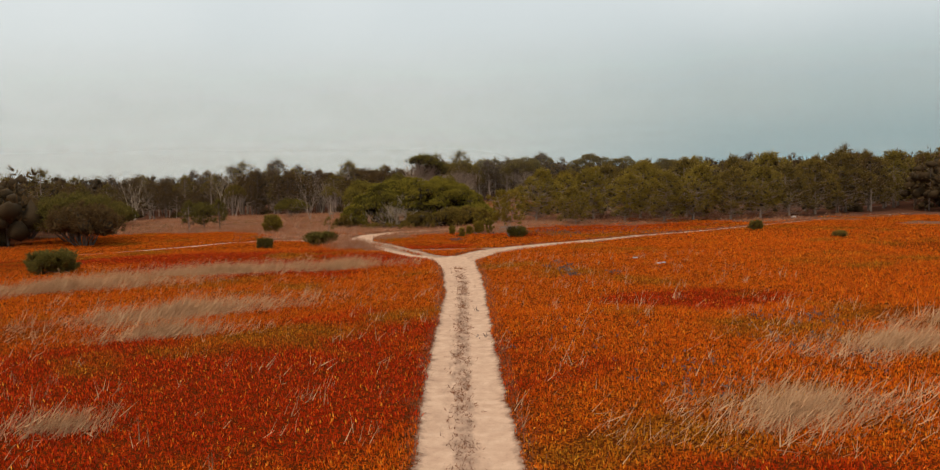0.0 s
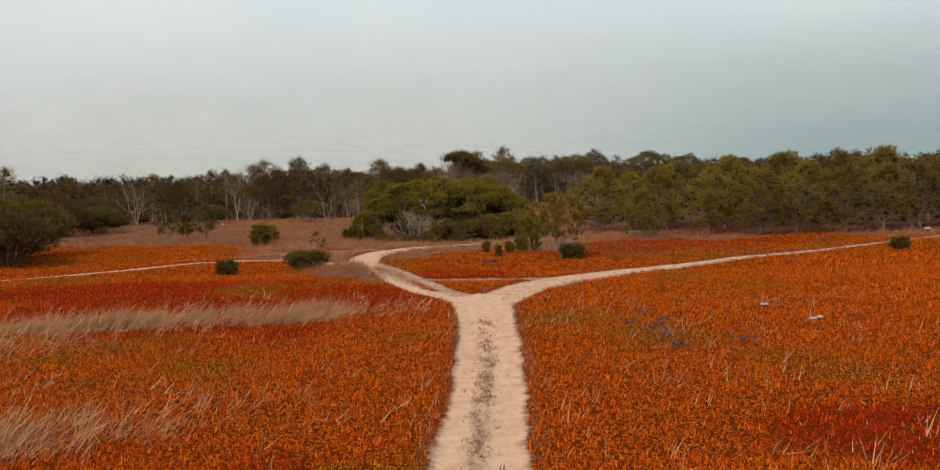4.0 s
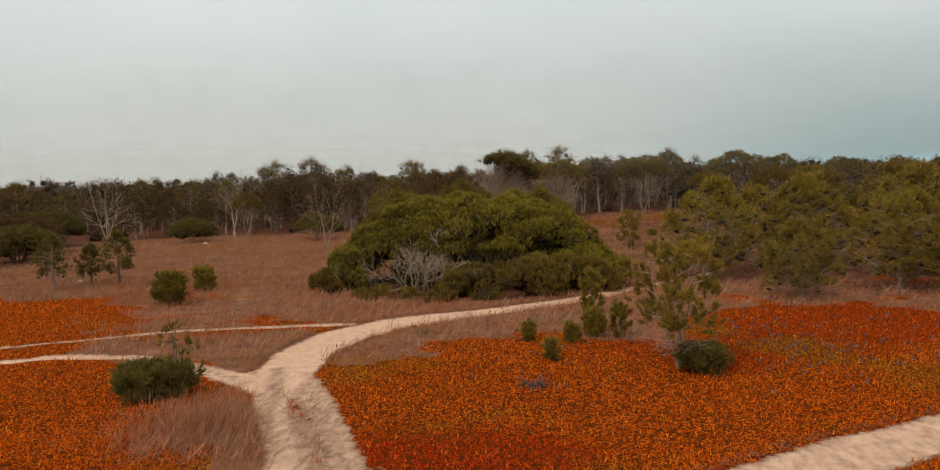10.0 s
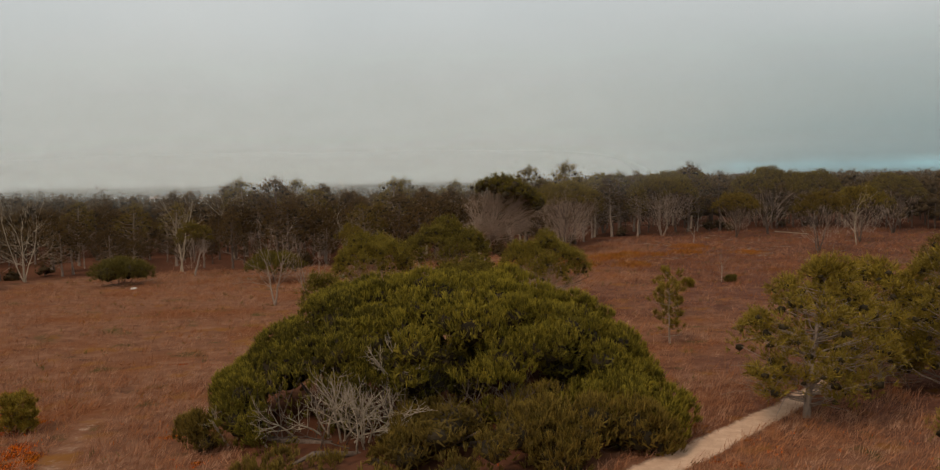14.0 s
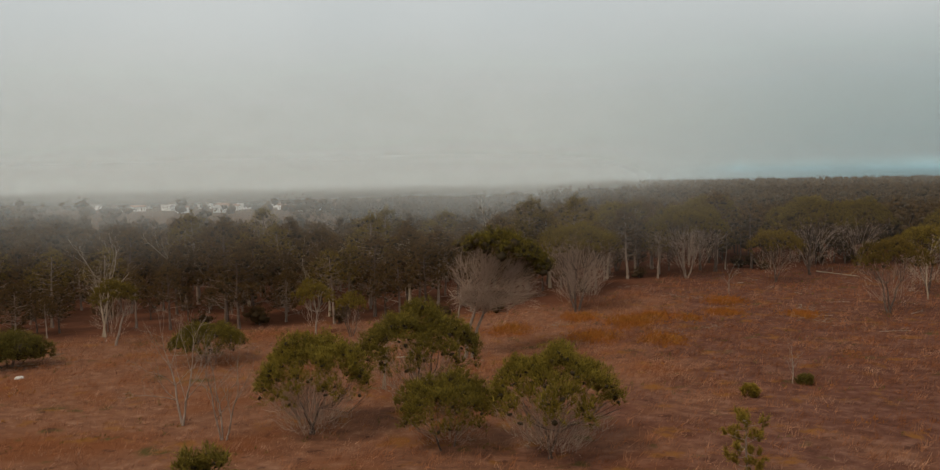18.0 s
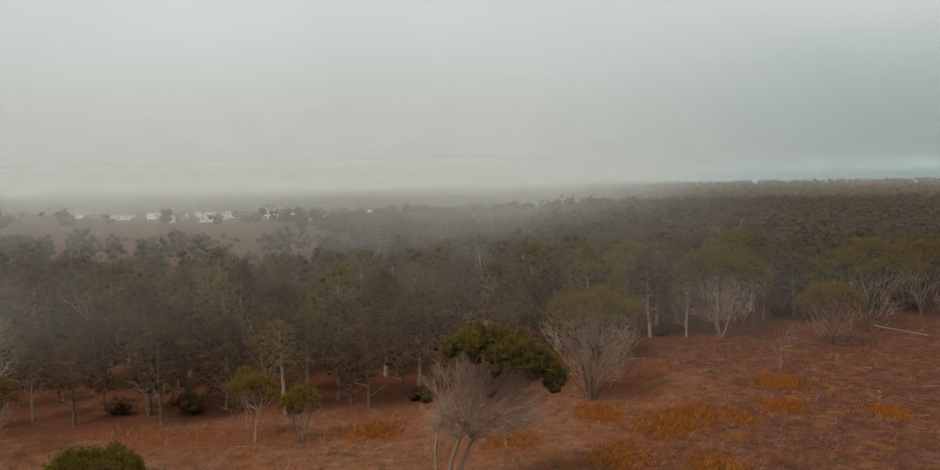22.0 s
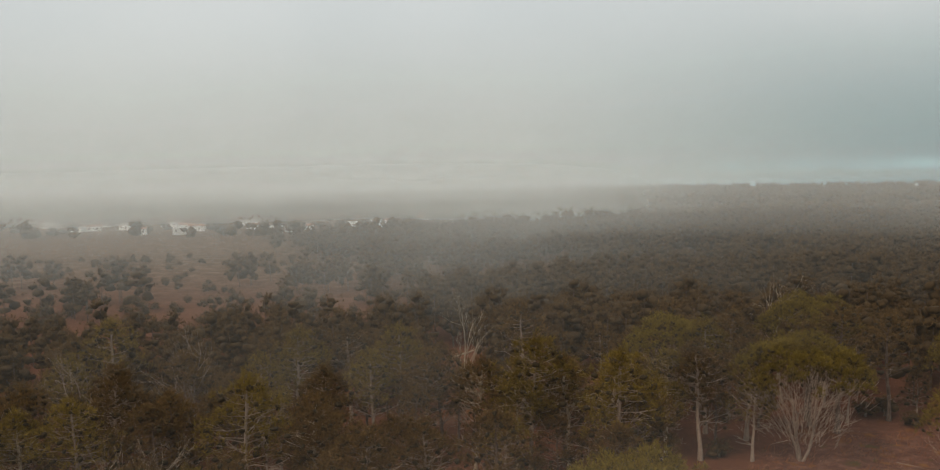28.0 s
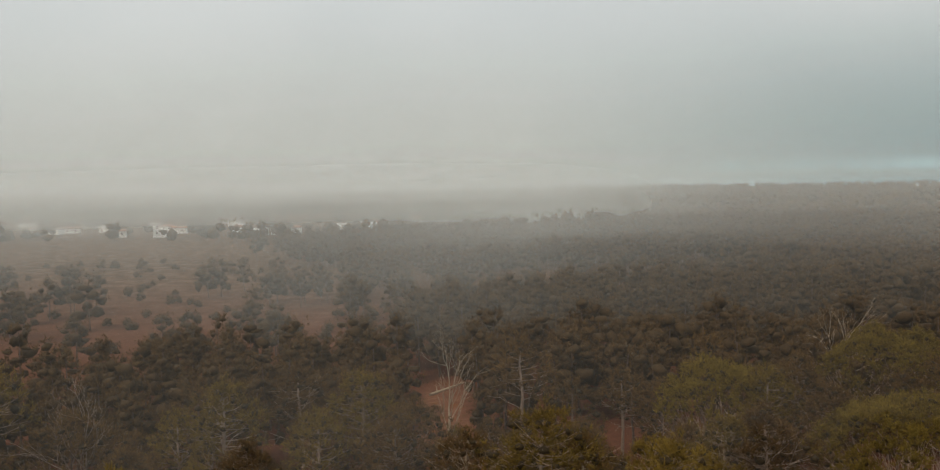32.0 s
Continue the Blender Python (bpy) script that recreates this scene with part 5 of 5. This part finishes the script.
for i in range(26):
    x, y = (RNG.uniform(18, 40), RNG.uniform(165, 215)) if i % 3 else (RNG.uniform(-50, -12), RNG.uniform(150, 172))
    fallen_log(x, y, RNG.uniform(1.2, 2.8), RNG.uniform(0.03, 0.06), RNG.uniform(0, 360), PALE)


def agave(x, y):
    rng = np.random.default_rng(2)
    root = tagged(new("agave"), "grey-green agave rosette in dry grass", "agave")
    for i in range(22):
        a, up = i * 2.4, 0.25 + 0.9 * (i / 22)
        d = unit(np.array([[math.cos(a), math.sin(a), up]]))
        side = np.cross(d[0], (0, 0, 1.0))
        side /= np.linalg.norm(side)
        L = rng.uniform(0.7, 1.0)
        n = np.cross(side, d[0])
        v = np.array([-side * 0.05, side * 0.05, d[0] * L * 0.5 - side * 0.07, d[0] * L * 0.5 + side * 0.07, d[0] * L * 0.5 - n * 0.04, d[0] * L])
        part("leaf", mesh_np("leaf", v, [(0, 4, 2), (0, 1, 4), (1, 3, 4), (2, 4, 5), (4, 3, 5)], AGAVE), root)
    stand(root, x, y, 0, 1, -0.05)


agave(-26.5, 162.5)


def lump_mesh(name, seed, r, flat, mat):
    rng = np.random.default_rng(seed)
    bm = bmesh.new()
    bmesh.ops.create_icosphere(bm, subdivisions=2, radius=r)
    for v in bm.verts:
        v.co *= 1 + 0.22 * noise.noise(v.co * 2.2 / r + Vector((seed, 0, 0)))
        v.co.z *= flat
    me = bpy.data.meshes.new(name)
    bm.to_mesh(me)
    bm.free()
    me.materials.append(mat)
    return me


for i, (x, y, r) in enumerate(((40.5, 103.0, 0.35), (-46.5, 153.0, 0.4), (-36, 108, 0.25))):
    stand(tagged(new("boulder", lump_mesh("boulder", i, r, 0.6, STONE)), "pale weathered boulder in dry grass", "rock"), x, y, 0, 1, 0.0)


def plank(x, y, length, turn, label):
    root = tagged(new("plank"), label, "plank")
    bm = bmesh.new()
    bmesh.ops.create_cube(bm, size=1)
    for v in bm.verts:
        v.co = Vector((v.co.x * length, v.co.y * 0.2, v.co.z * 0.05 + 0.12))
    bmesh.ops.subdivide_edges(bm, edges=bm.edges[:], cuts=2)
    for v in bm.verts:
        v.co.z += 0.02 * noise.noise(v.co * 3)
    me = bpy.data.meshes.new("board")
    bm.to_mesh(me)
    bm.free()
    me.materials.append(BOARD)
    part("board", me, root)
    stand(root, x, y, turn, 1, 0)


plank(11.3, 58.0, 0.32, 10, "weathered white board lying in the ice plant")
plank(12.1, 54.3, 0.28, -15, "weathered white board lying in the ice plant")
plank(12.5, 54.6, 0.22, 40, "weathered white board lying in the ice plant")

# ---- ground cover: ice plant, withered patches, dry grass ----


def scatter(n, x0, x1, y0, y1, rng, near=1.0):
    """Random places in a strip, denser towards its near end."""
    y = y0 + (y1 - y0) * rng.random(n) ** near
    return rng.uniform(x0, x1, n), y


def off_track(x, y):
    m = np.zeros(len(x))
    for line, w in WAYS:
        m = np.maximum(m, on_way(x, y, line, 0.2))
    return m < 0.4


def in_view(x, y):
    """Only the ground to both sides of the straight way that is ever looked upon."""
    return (x < 3 + 0.62 * (y + 2)) & (x > -3 - 0.72 * (y + 2))


def low_ground(x, y):
    return slope(x, y) + 0.035 * lumps(x, y, 1.1, 3) + 0.05 * lumps(x, y, 4, 1)


def iceplant():
    rng = np.random.default_rng(21)
    for n, x0, x1, y0, y1, L, k, near, corners in ((50000, -18, 16, 13, 38, 0.12, 4, 1.2, 4), (78000, -32, 32, 36, 72, 0.115, 5, 1.15, 3), (66000, -46, 60, 66, 104, 0.12, 4, 1.0, 3), (12000, 17, 70, 30, 80, 0.22, 3, 1.0, 3)):
        x, y = scatter(n, x0, x1, y0, y1, rng, near)
        g = grass_field(x, y) + 0.27 * rng.normal(size=n)
        ok = off_track(x, y) & in_view(x, y) & (g < 0.5) & ~woods(x, y)
        x, y = x[ok], y[ok]
        c = np.stack([x, y, low_ground(x, y) - 0.01], 1)
        v, f = puffs(c, np.tile([[0, 0, 1.0]], (len(c), 1)), L, k, rng, 0.25, 0.30, corners, 0.45)
        per = np.repeat(red_field(x, y), k * corners), np.repeat(olive_field(x, y), k * corners)
        tagged(new("iceplant", leaves("iceplant", v, f, ICE, red=per[0], olive=per[1])), "carpet of orange and red ice plant leaves", "ice plant", "", "stuff")
    x, y = [], []
    for cx, cy, r, n in ((5.7, 56.9, 0.25, 14), (6.3, 54.9, 0.25, 14), (5.8, 53.4, 0.3, 22), (4.7, 54.1, 0.25, 10), (5.8, 51.8, 0.3, 18), (5.8, 49.7, 0.35, 24), (8.2, 50.5, 0.35, 16), (-2.2, 86.4, 3.5, 60), (8, 86, 3, 50), (12, 89, 4, 70), (3, 90, 2.5, 50), (-1.3, 78.0, 0.4, 50), (17, 84, 3, 90), (9, 84, 2.5, 90), (6.5, 24, 1.4, 60), (11.5, 28, 1.5, 60), (13, 33.5, 1.5, 50), (4, 30, 3, 30)):
        x.append(cx + rng.normal(size=n) * r * 0.8)
        y.append(cy + rng.normal(size=n) * r)
    x, y = np.concatenate(x), np.concatenate(y)
    c = np.stack([x, y, slope(x, y) + 0.05], 1)
    tagged(new("withered_iceplant", leaves("withered_iceplant", *puffs(c, np.tile([[0, 0, 0.7]], (len(c), 1)), 0.16, 5, rng, 0.3, 0.7), ASH)), "withered blue-grey ice plant patches", "ice plant", "", "stuff")


iceplant()


def tufts(x, y, L, k, rng, wide, spread, way=(0.45, 0.05, 1.0)):
    c = np.stack([x, y, low_ground(x, y) - 0.02], 1)
    return puffs(c, np.tile([way], (len(c), 1)), L, k, rng, wide, spread, 3, 0.3)


# low ochre heath in the right-hand clearing: middle and half width
OCHRE = ((4.0, 175.5, 2.4), (6.7, 178.7, 1.8), (0.1, 168.0, 2.0), (9.9, 177.1, 1.3), (14.2, 180.7, 1.6), (6.2, 166.1, 1.8), (15.7, 188.7, 2.0), (-0.9, 179.1, 1.8), (-19.2, 175.8, 2.0), (-7.9, 173.2, 1.8), (21.7, 179.3, 1.5))


def brushwood():
    """Heaps of thin bleached twigs on the clearing's floor."""
    rng = np.random.default_rng(41)
    p0, p1 = [], []
    for cx, cy, r, n in ((10.8, 193.3, 1.6, 36), (24.0, 183.0, 1.4, 34), (22.1, 176.4, 1.4, 36), (11.1, 171.2, 0.9, 22), (8.0, 169.6, 0.9, 22), (-3.8, 174.7, 1.0, 24), (13.9, 189.5, 1.2, 24), (6.5, 201.8, 1.4, 20), (26.0, 199.1, 1.6, 24), (-20.5, 161.5, 1.6, 50), (-33.0, 166.0, 2.0, 50), (-50.0, 158.0, 2.0, 60)):
        for _ in range(n):
            x, y = cx + rng.normal() * r, cy + rng.normal() * r * 0.8
            a, L = rng.uniform(0, 6.28), rng.uniform(0.25, 1.0)
            z = height(x, y) + rng.uniform(0.05, 0.2)
            p0.append((x, y, z))
            p1.append((x + math.cos(a) * L, y + math.sin(a) * L, z + rng.uniform(-0.1, 0.22)))
    n = len(p0)
    tagged(new("brushwood", mesh_np("brushwood", *tubes(p0, p1, np.full(n, 0.018), np.full(n, 0.008), 3), PALE)), "scattered bleached dead twigs on the heath", "brushwood", "", "stuff")


brushwood()


def dry_grass():
    rng = np.random.default_rng(22)
    tall, low, meadow = [], [], []
    for cx, cy, rx, ry, turn in SPOTS:
        if cy > 66 or abs(cx) > 30:
            continue
        n = int(rx * ry * (200 if cx < 0 else 130))
        a, r = rng.uniform(0, 6.28, n), np.abs(rng.normal(size=n)) * 0.72
        u, v = np.cos(a) * r * rx, np.sin(a) * r * ry
        c, s = math.cos(radians(turn)), math.sin(radians(turn))
        x, y = cx + u * c - v * s, cy + u * s + v * c
        ok = off_track(x, y) & (lumps(x, y, 0.9, cx) + 0.8 * rng.normal(size=n) - 1.6 * (r - 0.5) > -0.2)
        tall.append(tufts(x[ok], y[ok], rng.uniform(0.3, 0.75, ok.sum()), 6, rng, 0.032, 0.38, (0.75, 0.05, 0.9)))
    for n, x0, x1, y0, y1, L, lim in ((700, -24, 18, 14, 62, 0.45, -1), (34000, -36, 14, 62, 112, 0.36, 0.5)):
        x, y = scatter(n, x0, x1, y0, y1, rng)
        ok = off_track(x, y) & in_view(x, y) & (grass_field(x, y) + 0.1 * rng.normal(size=n) > lim) & (blob(x, y, *BUSH) < 0)
        (tall if y1 < 70 else meadow).append(tufts(x[ok], y[ok], rng.uniform(0.7, 1.4, ok.sum()) * L, 6, rng, 0.05, 0.38))
    for line, w in WAYS[:1] + WAYS[3:4] + WAYS[7:8]:
        for (ax, ay, aw), (bx, by, bw) in zip(line[1:-1], line[2:]):
            n = int(70 * math.hypot(bx - ax, by - ay))
            u = rng.random(n)
            side = rng.choice([-1, 1], n) * (aw + (bw - aw) * u + rng.normal(size=n) * 0.14 + 0.1)
            d = np.array([bx - ax, by - ay]) / math.hypot(bx - ax, by - ay)
            x, y = ax + (bx - ax) * u + side * d[1], ay + (by - ay) * u - side * d[0]
            ok = off_track(x, y) & (y > 12)
            low.append(tufts(x[ok], y[ok], 0.16, 4, rng, 0.09, 0.5))
    n = 2600
    y = rng.uniform(12, 56, n)
    x = np.interp(y, [q[1] for q in STEM], [q[0] for q in STEM]) - 0.12 + rng.normal(size=n) * 0.2
    ok = lumps(x * 2, y, 0.6, 3) + 0.5 * rng.normal(size=n) > 0.1
    c = np.stack([x[ok], y[ok], np.full(ok.sum(), -0.05)], 1)
    low.append(puffs(c, np.tile([(0.2, 0, 0.8)], (len(c), 1)), 0.10, 4, rng, 0.16, 0.7, 3))
    tawny = meadow
    n = 1500
    x, y = -10.4 + rng.normal(size=n) * 1.1, 73.0 + rng.normal(size=n) * 1.5
    ok = off_track(x, y)
    tawny.append(tufts(x[ok], y[ok], rng.uniform(0.4, 0.8, ok.sum()), 7, rng, 0.02, 0.55, (0.3, -0.1, 0.9)))
    x, y = scatter(9000, -58, 50, 97, 205, rng)
    ok = off_track(x, y) & (grass_field(x, y) > 0.4) & ~woods(x, y) & (blob(x, y, *BUSH) < 0) & (lumps(x, y, 3.3, 4) + 0.7 * rng.normal(size=len(x)) > 0.1)
    tawny.append(tufts(x[ok], y[ok], rng.uniform(0.35, 0.65, ok.sum()), 13, rng, 0.05, 0.55))
    for n, x0, x1, y0, y1, L, k in ((90000, -60, 40, 95, 175, 0.34, 4), (62000, -50, 62, 150, 235, 0.46, 4)):
        x, y = scatter(n, x0, x1, y0, y1, rng)
        ok = off_track(x, y) & (grass_field(x, y) > 0.35) & ~woods(x, y) & (blob(x, y, *BUSH) < 0) & (lumps(x, y, 1.4, 2) + 0.9 * rng.normal(size=n) > -0.2)
        for pale, put in ((True, tawny), (False, low)):
            pick = ok & ((dark_heath(x, y) + 0.25 * rng.normal(size=n) < 0.5) == pale)
            put.append(tufts(x[pick], y[pick], rng.uniform(0.45, 1.1, pick.sum()) * L * (1 + 0.3 * lumps(x[pick], y[pick], 1.4, 2)), k, rng, 0.06 if pale else 0.085, 0.42))
    x, y = scatter(60000, -60, 60, 100, 235, rng)
    patch = lumps(x, y, 3.0, 5) + 0.5 * lumps(x, y, 1.1, 7)
    for cx, cy, r in OCHRE:
        patch = np.maximum(patch, 0.9 + blob(x, y, cx, cy, r, r * 1.4) + 0.3 * lumps(x, y, 1.0, 2))
    ok = off_track(x, y) & ~woods(x, y) & (patch + 0.2 * rng.normal(size=len(x)) > 1.05) & (blob(x, y, *BUSH) < 0)
    v, f = tufts(x[ok], y[ok], 0.26, 5, rng, 0.16, 0.6)
    more = [(v, f)]
    for cx, cy, r in OCHRE:
        n = int(150 * r * r)
        x, y = cx + rng.normal(size=n) * r * 0.55, cy + rng.normal(size=n) * r * 0.75
        more.append(tufts(x, y, rng.uniform(0.2, 0.42, n), 7, rng, 0.17, 0.6))
    v, f = joined(*more)
    tagged(new("orange_heath", leaves("orange_heath", v, f, HEATHER)), "scattered low orange heath plants in the grass", "heath plant", "", "stuff")
    x, y = scatter(15000, -60, 62, 98, 240, rng)
    ok = off_track(x, y) & ~woods(x, y) & (blob(x, y, *BUSH) < 0) & (lumps(x, y, 2.6, 9) + 0.6 * lumps(x, y, 0.9, 1) > 0.62)
    tagged(new("low_heath", leaves("low_heath", *tufts(x[ok], y[ok], 0.26, 7, rng, 0.16, 0.6), SHRUB)), "low olive-brown heath tussocks in the grass", "heath plant", "", "stuff")
    tagged(new("dry_grass", leaves("dry_grass", *joined(*tall), STRAW)), "tall straw-coloured dry grass leaning in the wind", "grass", "", "stuff")
    tagged(new("tawny_grass", leaves("tawny_grass", *joined(*tawny), TAWNY)), "pale tawny dry grass of the clearing", "grass", "", "stuff")
    tagged(new("russet_grass", leaves("russet_grass", *joined(*low), RUSSET)), "russet-brown dry grass of the clearing", "grass", "", "stuff")


dry_grass()

# ---- fog ----


def mist_bank(name, y, x0, x1, top, thick, scale, seed, bow, thin, low, full, clear, high, fade):
    """One sheet of the low cloud: haze near the ground, thinner to the right, under the cloud base that hangs at 12 to 24 m."""
    nx, nz = 48, 48
    U, W = np.meshgrid(np.linspace(0, 1, nx), np.linspace(0, 1, nz))
    X = x0 + (x1 - x0) * U
    Y = y + bow * (2 * U - 1) ** 2 + 4 * np.sin(U * 9 + seed) + 8 * W
    foot = -4 - y / 50
    Z = foot + (top - foot) * W
    i = (np.arange(nz - 1)[:, None] * nx + np.arange(nx - 1)[None]).ravel()
    me = mesh_np(name, np.stack([X, Y, Z], -1).reshape(-1, 3), np.stack([i, i + 1, i + nx + 1, i + nx], 1), mist_material("mist", thick, scale, seed, thin))
    me.polygons.foreach_set("use_smooth", np.ones(len(i), bool))
    haze = low * ease(6 if y < 160 else foot * 0.5, full, Z) * (1 - clear * ease(-0.08, 0.18, X / y))
    cloud = high * ease(15 if y < 230 else 12, (24 if y < 230 else 20) + 3 * np.sin(X * 7 / y + seed), Z)
    body = ease(0, 0.12, U) * ease(1, 0.88, U) * ease(1.0, fade, W) * np.maximum(haze, cloud)
    me.attributes.new("body", "FLOAT", "POINT").data.foreach_set("value", body.ravel().astype(np.float32))
    tagged(new(name, me), "thin drifting bank of grey fog over the forest", "fog", "", "stuff")


for bank in ((157, -120, 120, 19, 0.22, 0.030, 2, -5, 0.3, 1.0, 13, 0.9, 0.0, 0.6),
             (204, -170, 170, 50, 0.245, 0.026, 3, -8, 0.6, 0.22, 8, 0.65, 1.0, 0.4),
             (262, -240, 250, 58, 0.245, 0.020, 4, -12, 0.6, 0.55, 8, 0.65, 1.0, 0.4),
             (312, -310, 320, 60, 0.245, 0.015, 5, -18, 0.5, 0.9, 10, 0.92, 0.7, 0.4),
             (400, -450, 460, 66, 0.245, 0.011, 6, 0, 0.55, 1.0, 10, 0.9, 0.6, 0.4),
             (540, -620, 640, 42, 0.56, 0.008, 7, 0, 0.6, 1.0, 9, 0.85, 0.5, 0.4),
             (900, -1100, 1100, 54, 0.70, 0.005, 8, 0, 0.85, 1.0, 10, 0.85, 0.4, 0.4)):
    mist_bank("mist_bank", *bank)
